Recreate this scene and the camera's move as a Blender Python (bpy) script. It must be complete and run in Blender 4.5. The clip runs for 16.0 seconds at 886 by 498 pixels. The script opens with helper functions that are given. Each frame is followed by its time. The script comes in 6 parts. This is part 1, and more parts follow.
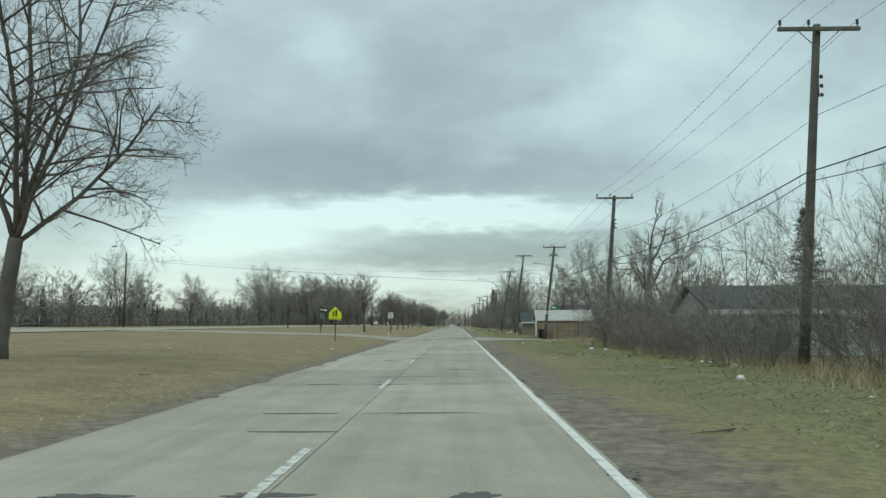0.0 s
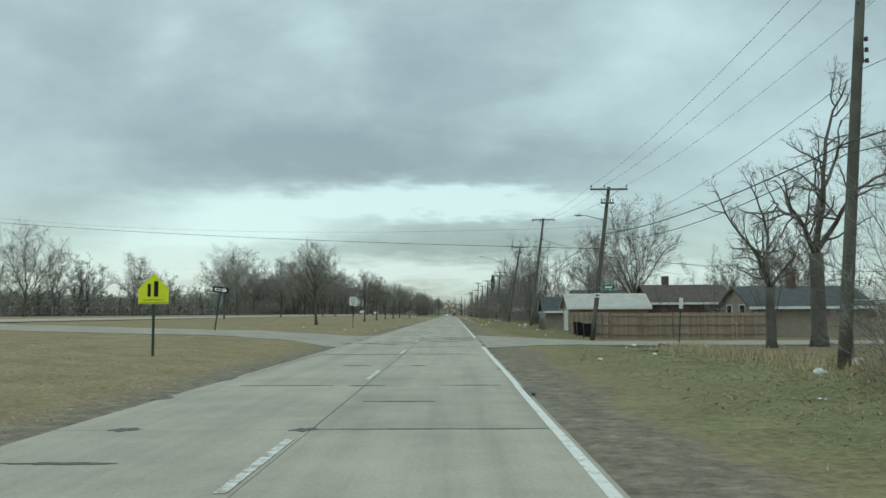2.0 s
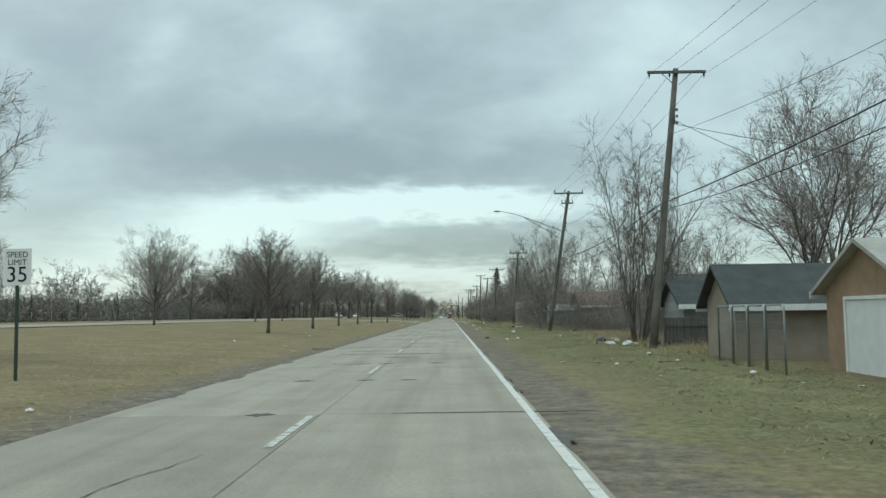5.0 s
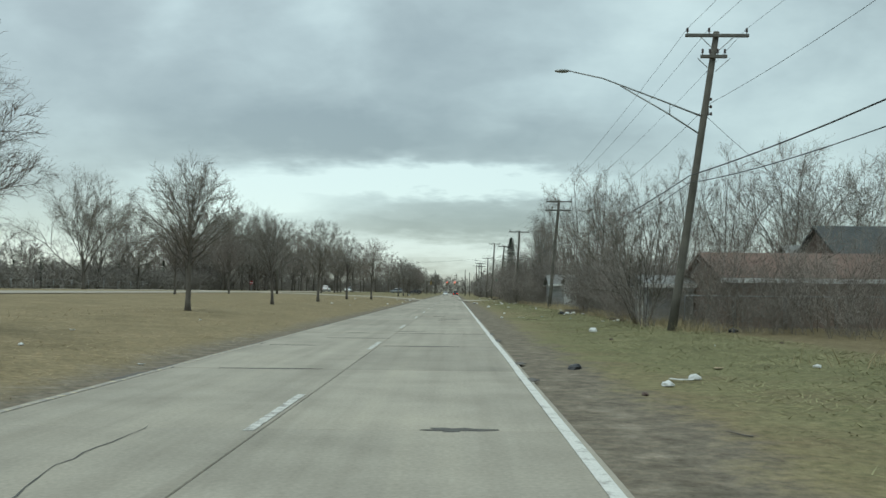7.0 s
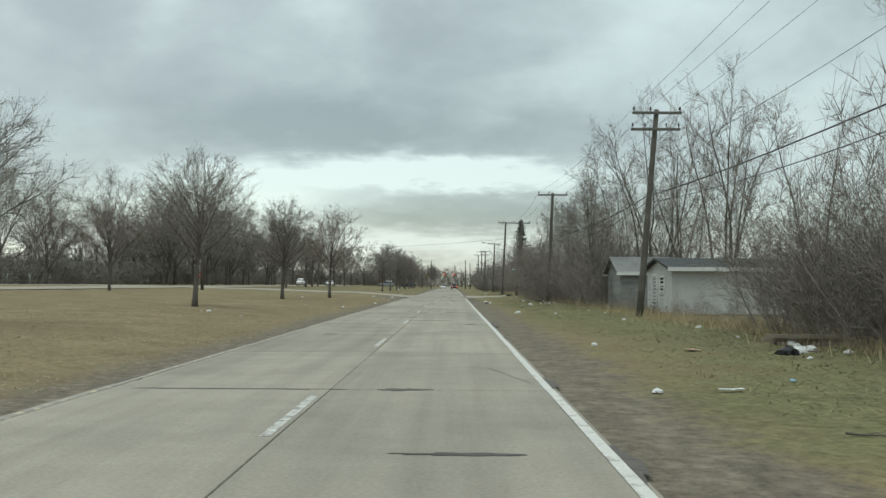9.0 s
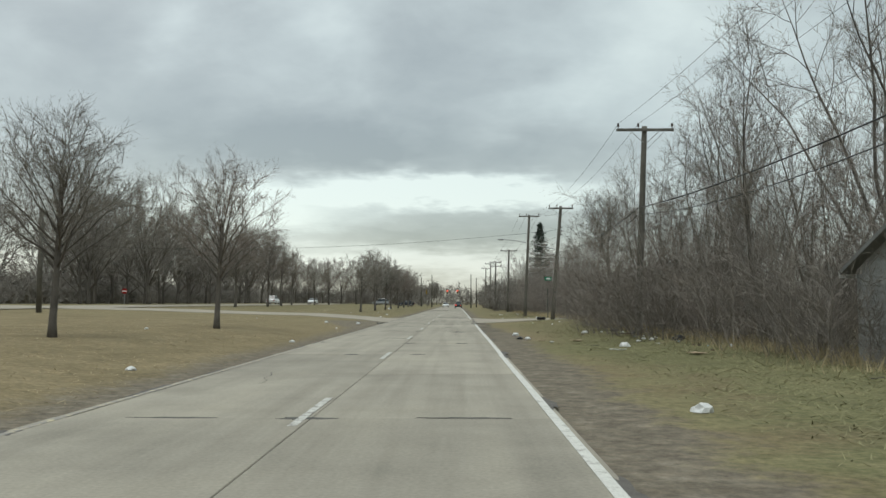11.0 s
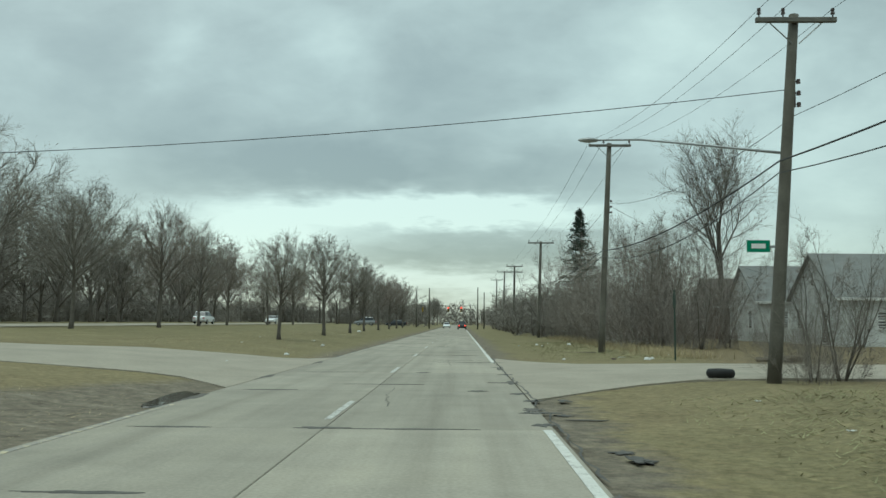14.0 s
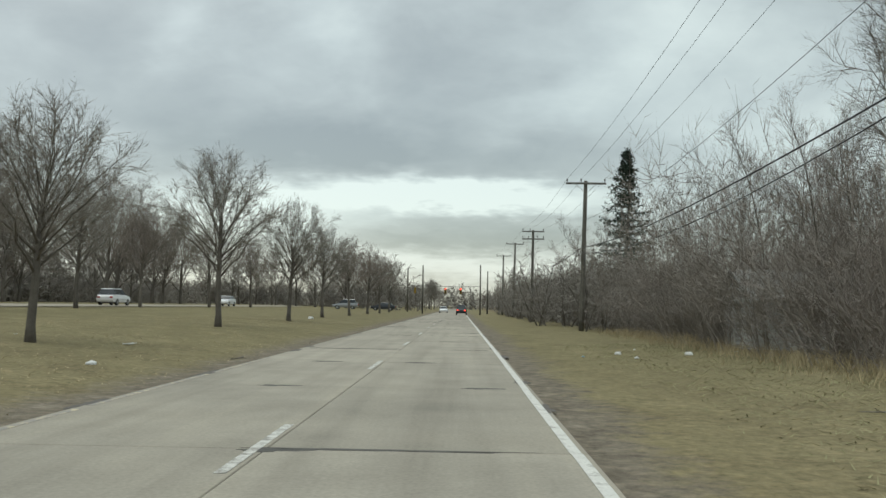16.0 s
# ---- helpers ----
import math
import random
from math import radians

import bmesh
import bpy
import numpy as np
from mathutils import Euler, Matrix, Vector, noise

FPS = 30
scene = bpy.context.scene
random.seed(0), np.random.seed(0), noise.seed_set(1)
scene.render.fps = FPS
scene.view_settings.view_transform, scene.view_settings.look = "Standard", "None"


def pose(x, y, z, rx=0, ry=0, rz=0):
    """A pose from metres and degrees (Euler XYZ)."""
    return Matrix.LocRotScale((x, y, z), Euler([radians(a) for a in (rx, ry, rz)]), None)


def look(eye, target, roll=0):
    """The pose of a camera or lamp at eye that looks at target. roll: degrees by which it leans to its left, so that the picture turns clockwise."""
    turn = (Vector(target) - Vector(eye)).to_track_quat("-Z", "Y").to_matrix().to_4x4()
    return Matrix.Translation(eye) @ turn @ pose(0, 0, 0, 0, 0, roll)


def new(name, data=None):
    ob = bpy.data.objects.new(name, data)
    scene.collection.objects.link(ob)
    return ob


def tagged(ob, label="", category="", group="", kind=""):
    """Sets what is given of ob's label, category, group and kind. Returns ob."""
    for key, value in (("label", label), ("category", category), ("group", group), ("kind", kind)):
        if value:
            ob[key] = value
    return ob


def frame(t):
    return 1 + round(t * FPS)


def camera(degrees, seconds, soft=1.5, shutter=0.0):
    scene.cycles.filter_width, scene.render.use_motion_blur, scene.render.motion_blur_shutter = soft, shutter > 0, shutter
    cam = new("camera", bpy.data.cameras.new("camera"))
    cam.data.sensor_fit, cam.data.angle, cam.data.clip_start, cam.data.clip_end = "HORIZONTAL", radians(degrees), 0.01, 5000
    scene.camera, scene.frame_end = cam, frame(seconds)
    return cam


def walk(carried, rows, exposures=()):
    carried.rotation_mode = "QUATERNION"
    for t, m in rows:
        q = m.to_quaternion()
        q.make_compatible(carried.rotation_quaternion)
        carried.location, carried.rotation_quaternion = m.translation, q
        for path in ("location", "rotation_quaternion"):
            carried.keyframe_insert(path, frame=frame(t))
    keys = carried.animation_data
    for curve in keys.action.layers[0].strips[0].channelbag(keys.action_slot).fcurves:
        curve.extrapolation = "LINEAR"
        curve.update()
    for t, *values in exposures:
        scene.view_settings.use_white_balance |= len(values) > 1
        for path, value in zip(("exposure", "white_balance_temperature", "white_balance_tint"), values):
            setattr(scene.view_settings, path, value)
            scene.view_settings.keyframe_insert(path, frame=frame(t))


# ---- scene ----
cam = camera(54.27, 16.0)
PATH = [
    (0, pose(-0.236, -0, 1.423, 94.952, 0.284, 0.932)),
    (0.5, pose(-0.19, 8.934, 1.446, 94.876, 0.053, 0.635)),
    (1, pose(-0.201, 17.978, 1.43, 93.335, 0.123, 0.692)),
    (1.5, pose(-0.155, 27.055, 1.481, 93.698, 0.286, 0.679)),
    (2, pose(-0.039, 36.423, 1.465, 94.246, 0.265, 0.675)),
    (2.5, pose(0.022, 46.144, 1.448, 94.737, 0.137, 0.691)),
    (3, pose(0.033, 56.084, 1.466, 93.939, 0.056, 0.739)),
    (3.2, pose(0.038, 60.054, 1.457, 93.709, 0.026, 0.749)),
    (5.3, pose(0.098, 100.495, 1.429, 94.774, 1.09, 0.372)),
    (5.5, pose(0.15, 104.235, 1.406, 95.631, 1.523, 0.695)),
    (6, pose(0.209, 113.6, 1.381, 93.403, -0.428, 1.333)),
    (6.5, pose(0.154, 123.006, 1.443, 92.359, -0.618, 0.666)),
    (7, pose(0.092, 132.429, 1.412, 92.816, -0.578, 0.755)),
    (7.5, pose(0.081, 141.801, 1.446, 94.011, -0.344, 0.718)),
    (8, pose(0.019, 151.033, 1.439, 92.684, -0.158, 0.937)),
    (8.5, pose(-0.013, 160.208, 1.445, 93.463, -0.355, 0.796)),
    (9, pose(-0.136, 169.25, 1.486, 92.346, -0.268, 0.625)),
    (9.2, pose(-0.16, 172.808, 1.445, 92.496, -0.398, 0.403)),
    (11.3, pose(0.006, 208.747, 1.477, 93.56, -0.001, 0.99)),
    (11.5, pose(-0.025, 211.859, 1.487, 92.948, 0.093, 0.957)),
    (12, pose(-0.117, 219.601, 1.477, 92.983, 0.044, 0.877)),
    (12.5, pose(-0.159, 227.222, 1.462, 92.796, -0.028, 0.613)),
    (13, pose(-0.104, 234.705, 1.449, 93.378, -0.356, 0.895)),
    (13.5, pose(-0.05, 242.296, 1.432, 94.354, -0.585, 0.903)),
    (14, pose(0.039, 249.808, 1.474, 94.847, -0.362, 1.136)),
    (14.5, pose(0.059, 257.23, 1.481, 94.416, -0.403, 1.145)),
    (15, pose(0.11, 264.651, 1.448, 93.88, -0.607, 1.148)),
    (15.5, pose(0.091, 272.285, 1.437, 93.59, -0.326, 1.015)),
    (16, pose(0.058, 279.997, 1.444, 93.794, -0.864, 1.083)),
]

# the film camera's white balance drifts: seconds, stops, kelvin, tint
TINTS = [(0, -0.05, 6080, -4), (0.5, -0.15, 5850, -13), (1.0, -0.1, 5980, -6), (1.5, -0.1, 5980, -5), (2.0, -0.1, 5980, -5), (2.5, -0.12, 5850, -10), (3.0, -0.12, 5900, -8), (5.5, 0.0, 6050, -2), (6.5, -0.05, 6050, -2), (8.0, -0.02, 6330, 1), (8.5, 0.0, 6180, -2), (9.0, 0.0, 6450, 3), (11.3, 0.0, 6600, 7),
         (12.9, 0.0, 6650, 8), (13.3, -0.05, 6350, -3), (13.6, -0.05, 6350, -3), (14.0, -0.05, 6200, -8), (14.5, -0.03, 6300, -5), (15.0, 0.0, 6350, -3), (15.5, 0.0, 6550, 4), (16, 0.0, 6600, 6)]
walk(cam, PATH, TINTS)

# ---- sky and light ----
def ramp(nt, fac, stops):
    n = nt.nodes.new("ShaderNodeValToRGB")
    while len(n.color_ramp.elements) < len(stops):
        n.color_ramp.elements.new(0.5)
    for e, (p, c) in zip(n.color_ramp.elements, stops):
        e.position, e.color = p, (*c, 1) if len(c) == 3 else c
    nt.links.new(fac, n.inputs[0])
    return n.outputs[0]


def mathn(nt, op, a, b=None, c=None, clamp=False):
    n = nt.nodes.new("ShaderNodeMath")
    n.operation, n.use_clamp = op, clamp
    for i, v in enumerate((a, b, c)):
        if v is None:
            continue
        if isinstance(v, (int, float)):
            n.inputs[i].default_value = v
        else:
            nt.links.new(v, n.inputs[i])
    return n.outputs[0]


def mixc(nt, fac, a, b, mode="MIX"):
    n = nt.nodes.new("ShaderNodeMix")
    n.data_type, n.blend_type = "RGBA", mode
    for i, v in ((0, fac), (6, a), (7, b)):
        if isinstance(v, (int, float)):
            n.inputs[i].default_value = v
        elif isinstance(v, tuple):
            n.inputs[i].default_value = (*v, 1)
        else:
            nt.links.new(v, n.inputs[i])
    return n.outputs[2]


def noisen(nt, vec, scale, detail=4.0, rough=0.55, dist=0.0):
    n = nt.nodes.new("ShaderNodeTexNoise")
    n.inputs["Scale"].default_value, n.inputs["Detail"].default_value = scale, detail
    n.inputs["Roughness"].default_value, n.inputs["Distortion"].default_value = rough, dist
    nt.links.new(vec, n.inputs["Vector"])
    return n.outputs["Fac"]


def overcast():
    w = bpy.data.worlds.new("overcast_sky")
    scene.world = w
    w.use_nodes = True
    nt = w.node_tree
    nt.nodes.clear()
    tc = nt.nodes.new("ShaderNodeTexCoord")
    sep = nt.nodes.new("ShaderNodeSeparateXYZ")
    nt.links.new(tc.outputs["Generated"], sep.inputs[0])
    dx, dy, dz = sep.outputs
    ahead = mathn(nt, "MAXIMUM", dy, 0.15)
    u, v = mathn(nt, "DIVIDE", dx, ahead), mathn(nt, "DIVIDE", dz, ahead)
    # clouds lie on a sheet overhead, so they shrink towards the horizon
    up = mathn(nt, "ADD", mathn(nt, "MAXIMUM", dz, 0.0), 0.16)
    comb = nt.nodes.new("ShaderNodeCombineXYZ")
    nt.links.new(mathn(nt, "DIVIDE", dx, up), comb.inputs[0])
    nt.links.new(mathn(nt, "DIVIDE", dy, up), comb.inputs[1])
    big = noisen(nt, comb.outputs[0], 0.85, 6.0, 0.52, 0.35)
    face = nt.nodes.new("ShaderNodeCombineXYZ")
    nt.links.new(u, face.inputs[0])
    nt.links.new(mathn(nt, "MULTIPLY", v, 1.7), face.inputs[1])
    mid = noisen(nt, face.outputs[0], 5.5, 5.0, 0.55, 0.3)
    wob = noisen(nt, comb.outputs[0], 1.7, 4.0, 0.6)
    wob2 = noisen(nt, comb.outputs[0], 5.0, 3.0, 0.6)
    uw = mathn(nt, "ADD", u, mathn(nt, "MULTIPLY", mathn(nt, "SUBTRACT", wob, 0.5), 0.10))
    vw = mathn(nt, "ADD", v, mathn(nt, "MULTIPLY", mathn(nt, "SUBTRACT", wob2, 0.5), 0.035))
    vw = mathn(nt, "ADD", vw, mathn(nt, "MULTIPLY", mathn(nt, "SUBTRACT", wob, 0.5), 0.035))
    puff = noisen(nt, face.outputs[0], 16.0, 5.0, 0.6, 0.4)
    tone = mathn(nt, "ADD", mathn(nt, "ADD", mathn(nt, "MULTIPLY", big, 0.50), mathn(nt, "MULTIPLY", mid, 0.46)), mathn(nt, "ADD", mathn(nt, "MULTIPLY", puff, 0.13), -0.095))
    # cloud banks: middle (across, up), half width, half height, lean, gain
    for cu, cv, wu, wv, lean, gain in CLOUDS:
        a = mathn(nt, "SUBTRACT", uw, cu)
        b = mathn(nt, "SUBTRACT", mathn(nt, "SUBTRACT", vw, cv), mathn(nt, "MULTIPLY", a, lean))
        q = mathn(nt, "ADD", mathn(nt, "POWER", mathn(nt, "ABSOLUTE", mathn(nt, "DIVIDE", a, wu)), 2.0),
                  mathn(nt, "POWER", mathn(nt, "ABSOLUTE", mathn(nt, "DIVIDE", b, wv * 1.15)), 3.2))
        g = mathn(nt, "POWER", 2.718, mathn(nt, "MULTIPLY", q, -1.0))
        tone = mathn(nt, "ADD", tone, mathn(nt, "MULTIPLY", g, gain))
    # a paler strip lies over the horizon
    low = mathn(nt, "POWER", 2.718, mathn(nt, "MULTIPLY", mathn(nt, "MULTIPLY", mathn(nt, "SUBTRACT", vw, 0.045), mathn(nt, "SUBTRACT", vw, 0.045)), -3600.0))
    col = ramp(nt, tone, SKY_TONES)
    sky = nt.nodes.new("ShaderNodeTexSky")
    sky.sky_type, sky.sun_disc = "NISHITA", False
    sky.sun_elevation, sky.sun_rotation = radians(48), radians(-35)
    col = mixc(nt, mathn(nt, "MULTIPLY", low, 0.8), col, (0.66, 0.71, 0.69))
    thin = mixc(nt, 0.03, col, sky.outputs[0])
    # an overcast sky grows brighter overhead
    gain = mathn(nt, "ADD", 1.0, mathn(nt, "MULTIPLY", mathn(nt, "SUBTRACT", dz, 0.4, clamp=True), ZENITH))
    bg = nt.nodes.new("ShaderNodeBackground")
    nt.links.new(thin, bg.inputs[0])
    nt.links.new(mathn(nt, "MULTIPLY", gain, SKY_GAIN), bg.inputs[1])
    out = nt.nodes.new("ShaderNodeOutputWorld")
    nt.links.new(bg.outputs[0], out.inputs[0])


CLOUDS = [
    # the bright gap under the main bank, and grey puffs inside it
    (-0.17, 0.112, 0.19, 0.030, 0.00, 0.46), (0.02, 0.127, 0.14, 0.016, -0.02, 0.38), (0.12, 0.105, 0.10, 0.030, -0.1, 0.10), (-0.05, 0.091, 0.14, 0.025, 0.0, -0.38), (0.12, 0.088, 0.11, 0.026, 0.0, -0.28), (0.0, 0.010, 0.60, 0.012, 0.0, -0.12), (-0.33, 0.075, 0.12, 0.020, 0.0, 0.16),
    # the dark bank above it
    (-0.10, 0.185, 0.26, 0.032, -0.03, -0.19), (0.02, 0.165, 0.20, 0.022, 0.00, -0.12), (-0.36, 0.155, 0.12, 0.030, 0.1, -0.14), (-0.02, 0.30, 0.14, 0.055, 0.15, -0.10), (-0.12, 0.235, 0.24, 0.06, 0.05, -0.09),
    # torn bright places higher up
    (0.13, 0.245, 0.13, 0.026, 0.40, 0.12), (-0.34, 0.305, 0.035, 0.035, 0.6, 0.15), (-0.42, 0.24, 0.16, 0.10, 0.1, -0.10), (-0.15, 0.325, 0.055, 0.034, -0.3, 0.13), (-0.11, 0.250, 0.030, 0.020, 0.3, 0.10), (0.36, 0.24, 0.26, 0.15, 0.2, 0.17), (0.22, 0.34, 0.10, 0.05, 0.4, 0.12),
]
SKY_TONES = [(0.14, (0.222, 0.246, 0.232)), (0.36, (0.336, 0.368, 0.350)), (0.54, (0.462, 0.512, 0.492)), (0.80, (0.665, 0.733, 0.695))]
SKY_GAIN, ZENITH = 1.0, 3.2
overcast()
lamp = bpy.data.lights.new("sun", "SUN")
lamp.energy, lamp.angle, lamp.color = 0.9, radians(24), (1.0, 0.97, 0.93)
sun = new("sun", lamp)
sun.matrix_world = look((0, 0, 60), (12, 22, 0))

# ---- materials ----
MATS = {}


def material(name, base, rough=0.85, metal=0.0, scale=6.0, vary=0.25, bump=0.15, fine=60.0, coords="Object", each=0.0, dark=None, spec=0.3):
    """A surface with broad stains and fine grain; each: how far single pieces differ."""
    if name in MATS:
        return MATS[name]
    m = bpy.data.materials.new(name)
    m.use_nodes = True
    nt = m.node_tree
    b = nt.nodes["Principled BSDF"]
    tc = nt.nodes.new("ShaderNodeTexCoord")
    vec = tc.outputs[coords]
    if each:
        oi = nt.nodes.new("ShaderNodeObjectInfo")
        mp = nt.nodes.new("ShaderNodeVectorMath")
        mp.operation = "ADD"
        nt.links.new(vec, mp.inputs[0])
        sc = nt.nodes.new("ShaderNodeVectorMath")
        sc.operation = "SCALE"
        nt.links.new(oi.outputs["Location"], sc.inputs[0])
        sc.inputs[3].default_value = 0.37
        nt.links.new(sc.outputs[0], mp.inputs[1])
        vec = mp.outputs[0]
    n1, n2 = noisen(nt, vec, scale, 5.0, 0.6), noisen(nt, vec, fine, 3.0, 0.6)
    lo = dark or tuple(c * (1 - vary) for c in base)
    hi = tuple(min(1, c * (1 + vary * 0.7)) for c in base)
    col = ramp(nt, n1, [(0.3, lo), (0.7, hi)])
    col = mixc(nt, 0.35, col, ramp(nt, n2, [(0.25, tuple(c * 0.55 for c in base)), (0.75, tuple(min(1, c * 1.35) for c in base))]))
    if each:
        hsv = nt.nodes.new("ShaderNodeHueSaturation")
        nt.links.new(col, hsv.inputs["Color"])
        nt.links.new(mathn(nt, "ADD", 1.0 - each / 2, mathn(nt, "MULTIPLY", oi.outputs["Random"], each)), hsv.inputs["Value"])
        col = hsv.outputs[0]
    nt.links.new(col, b.inputs["Base Color"])
    b.inputs["Roughness"].default_value, b.inputs["Metallic"].default_value = rough, metal
    b.inputs["Specular IOR Level"].default_value = spec
    if bump:
        bp = nt.nodes.new("ShaderNodeBump")
        bp.inputs["Strength"].default_value, bp.inputs["Distance"].default_value = bump, 0.02
        nt.links.new(n2, bp.inputs["Height"])
        nt.links.new(bp.outputs[0], b.inputs["Normal"])
    MATS[name] = m
    return m


def ground_material():
    m = bpy.data.materials.new("winter_grass_ground")
    m.use_nodes = True
    nt = m.node_tree
    b = nt.nodes["Principled BSDF"]
    tc = nt.nodes.new("ShaderNodeTexCoord")
    vec = tc.outputs["Object"]
    sep = nt.nodes.new("ShaderNodeSeparateXYZ")
    nt.links.new(vec, sep.inputs[0])
    x, y, z = sep.outputs
    broad, patch, fine = noisen(nt, vec, 0.06, 4), noisen(nt, vec, 0.55, 5, 0.65), noisen(nt, vec, 9.0, 4, 0.7)
    mid = noisen(nt, vec, 2.2, 4, 0.65)
    straw = ramp(nt, patch, [(0.3, (0.138, 0.108, 0.062)), (0.5, (0.200, 0.157, 0.092)), (0.72, (0.262, 0.210, 0.128))])
    green = ramp(nt, patch, [(0.3, (0.072, 0.080, 0.037)), (0.55, (0.122, 0.129, 0.060)), (0.75, (0.210, 0.187, 0.102))])
    dirt = ramp(nt, mid, [(0.3, (0.085, 0.072, 0.054)), (0.52, (0.150, 0.129, 0.099)), (0.78, (0.285, 0.253, 0.203))])
    # the field beyond the far edge of the road is straw, the near verge greener
    side = mathn(nt, "ADD", mathn(nt, "MULTIPLY", x, 0.16), mathn(nt, "MULTIPLY", mathn(nt, "SUBTRACT", broad, 0.5), 2.2), clamp=False)
    side = ramp(nt, mathn(nt, "ADD", side, mathn(nt, "MULTIPLY", mathn(nt, "SUBTRACT", patch, 0.5), 1.6)), [(0.25, (0, 0, 0)), (0.85, (1, 1, 1))])
    late = ramp(nt, mathn(nt, "ADD", mathn(nt, "MULTIPLY", mathn(nt, "SUBTRACT", y, 235.0), 0.012), mathn(nt, "MULTIPLY", mathn(nt, "SUBTRACT", patch, 0.5), 1.2)), [(0.1, (0, 0, 0)), (0.9, (0.5, 0.5, 0.5))])
    dry = ramp(nt, mathn(nt, "MULTIPLY", mathn(nt, "SUBTRACT", y, 234.0), 0.03), [(0.0, (1, 1, 1)), (1.0, (0.3, 0.3, 0.3))])
    grass = mixc(nt, mathn(nt, "MAXIMUM", mathn(nt, "MULTIPLY", side, dry), late), straw, green)
    # bare earth along both pavement edges
    wig = mathn(nt, "ADD", mathn(nt, "MULTIPLY", mathn(nt, "SUBTRACT", broad, 0.5), 1.5), mathn(nt, "ADD", mathn(nt, "MULTIPLY", mathn(nt, "SUBTRACT", patch, 0.5), 2.2), mathn(nt, "MULTIPLY", mathn(nt, "SUBTRACT", mid, 0.5), 1.3)))
    # the bare strip narrows before the second side street
    fan = mathn(nt, "MULTIPLY", mathn(nt, "POWER", 2.718, mathn(nt, "MULTIPLY", mathn(nt, "POWER", mathn(nt, "MULTIPLY", mathn(nt, "SUBTRACT", y, 71.0), 0.16), 2.0), -1.0)), 0.4)
    mud = mathn(nt, "MULTIPLY", mathn(nt, "POWER", 2.718, mathn(nt, "MULTIPLY", mathn(nt, "POWER", mathn(nt, "MULTIPLY", mathn(nt, "SUBTRACT", y, 263.0), 0.15), 2.0), -1.0)), 2.6)
    reach = mathn(nt, "SUBTRACT", mathn(nt, "ADD", 3.15, fan), mathn(nt, "MULTIPLY", mathn(nt, "MULTIPLY", mathn(nt, "SUBTRACT", y, 244.0), 0.08, clamp=True), 0.5))
    right = ramp(nt, mathn(nt, "MULTIPLY", mathn(nt, "SUBTRACT", reach, mathn(nt, "ADD", x, wig)), 1.3), [(0.0, (0, 0, 0)), (0.9, (1, 1, 1))])
    left = ramp(nt, mathn(nt, "MULTIPLY", mathn(nt, "ADD", mathn(nt, "ADD", 6.6, mud), mathn(nt, "ADD", x, mathn(nt, "MULTIPLY", wig, 0.7))), 1.0), [(0.0, (0, 0, 0)), (0.9, (1, 1, 1))])
    bare = mathn(nt, "MULTIPLY", right, left)
    under = ramp(nt, mathn(nt, "ADD", mathn(nt, "MULTIPLY", mathn(nt, "SUBTRACT", x, 8.2), 0.35), mathn(nt, "SUBTRACT", patch, 0.5)), [(0.1, (0, 0, 0)), (0.8, (0.75, 0.75, 0.75))])
    litter = ramp(nt, mid, [(0.3, (0.07, 0.05, 0.032)), (0.7, (0.19, 0.135, 0.085))])
    col = mixc(nt, under, grass, litter)
    col = mixc(nt, 0.34, col, ramp(nt, fine, [(0.3, (0.06, 0.052, 0.030)), (0.5, (0.19, 0.158, 0.092)), (0.75, (0.36, 0.30, 0.185))]), "MIX")
    dirt = mixc(nt, 0.35, dirt, ramp(nt, fine, [(0.3, (0.075, 0.061, 0.045)), (0.7, (0.265, 0.228, 0.178))]))
    col = mixc(nt, bare, col, dirt)
    tuft = noisen(nt, vec, 5.5, 7, 0.78)
    col = mixc(nt, 0.6, col, ramp(nt, tuft, [(0.34, (0.52, 0.54, 0.50)), (0.5, (1.0, 1.0, 1.0)), (0.66, (1.42, 1.36, 1.28))]), "MULTIPLY")
    nt.links.new(col, b.inputs["Base Color"])
    b.inputs["Roughness"].default_value, b.inputs["Specular IOR Level"].default_value = 0.95, 0.1
    bp = nt.nodes.new("ShaderNodeBump")
    bp.inputs["Strength"].default_value, bp.inputs["Distance"].default_value = 0.5, 0.06
    nt.links.new(mathn(nt, "ADD", fine, mid), bp.inputs["Height"])
    nt.links.new(bp.outputs[0], b.inputs["Normal"])
    return m


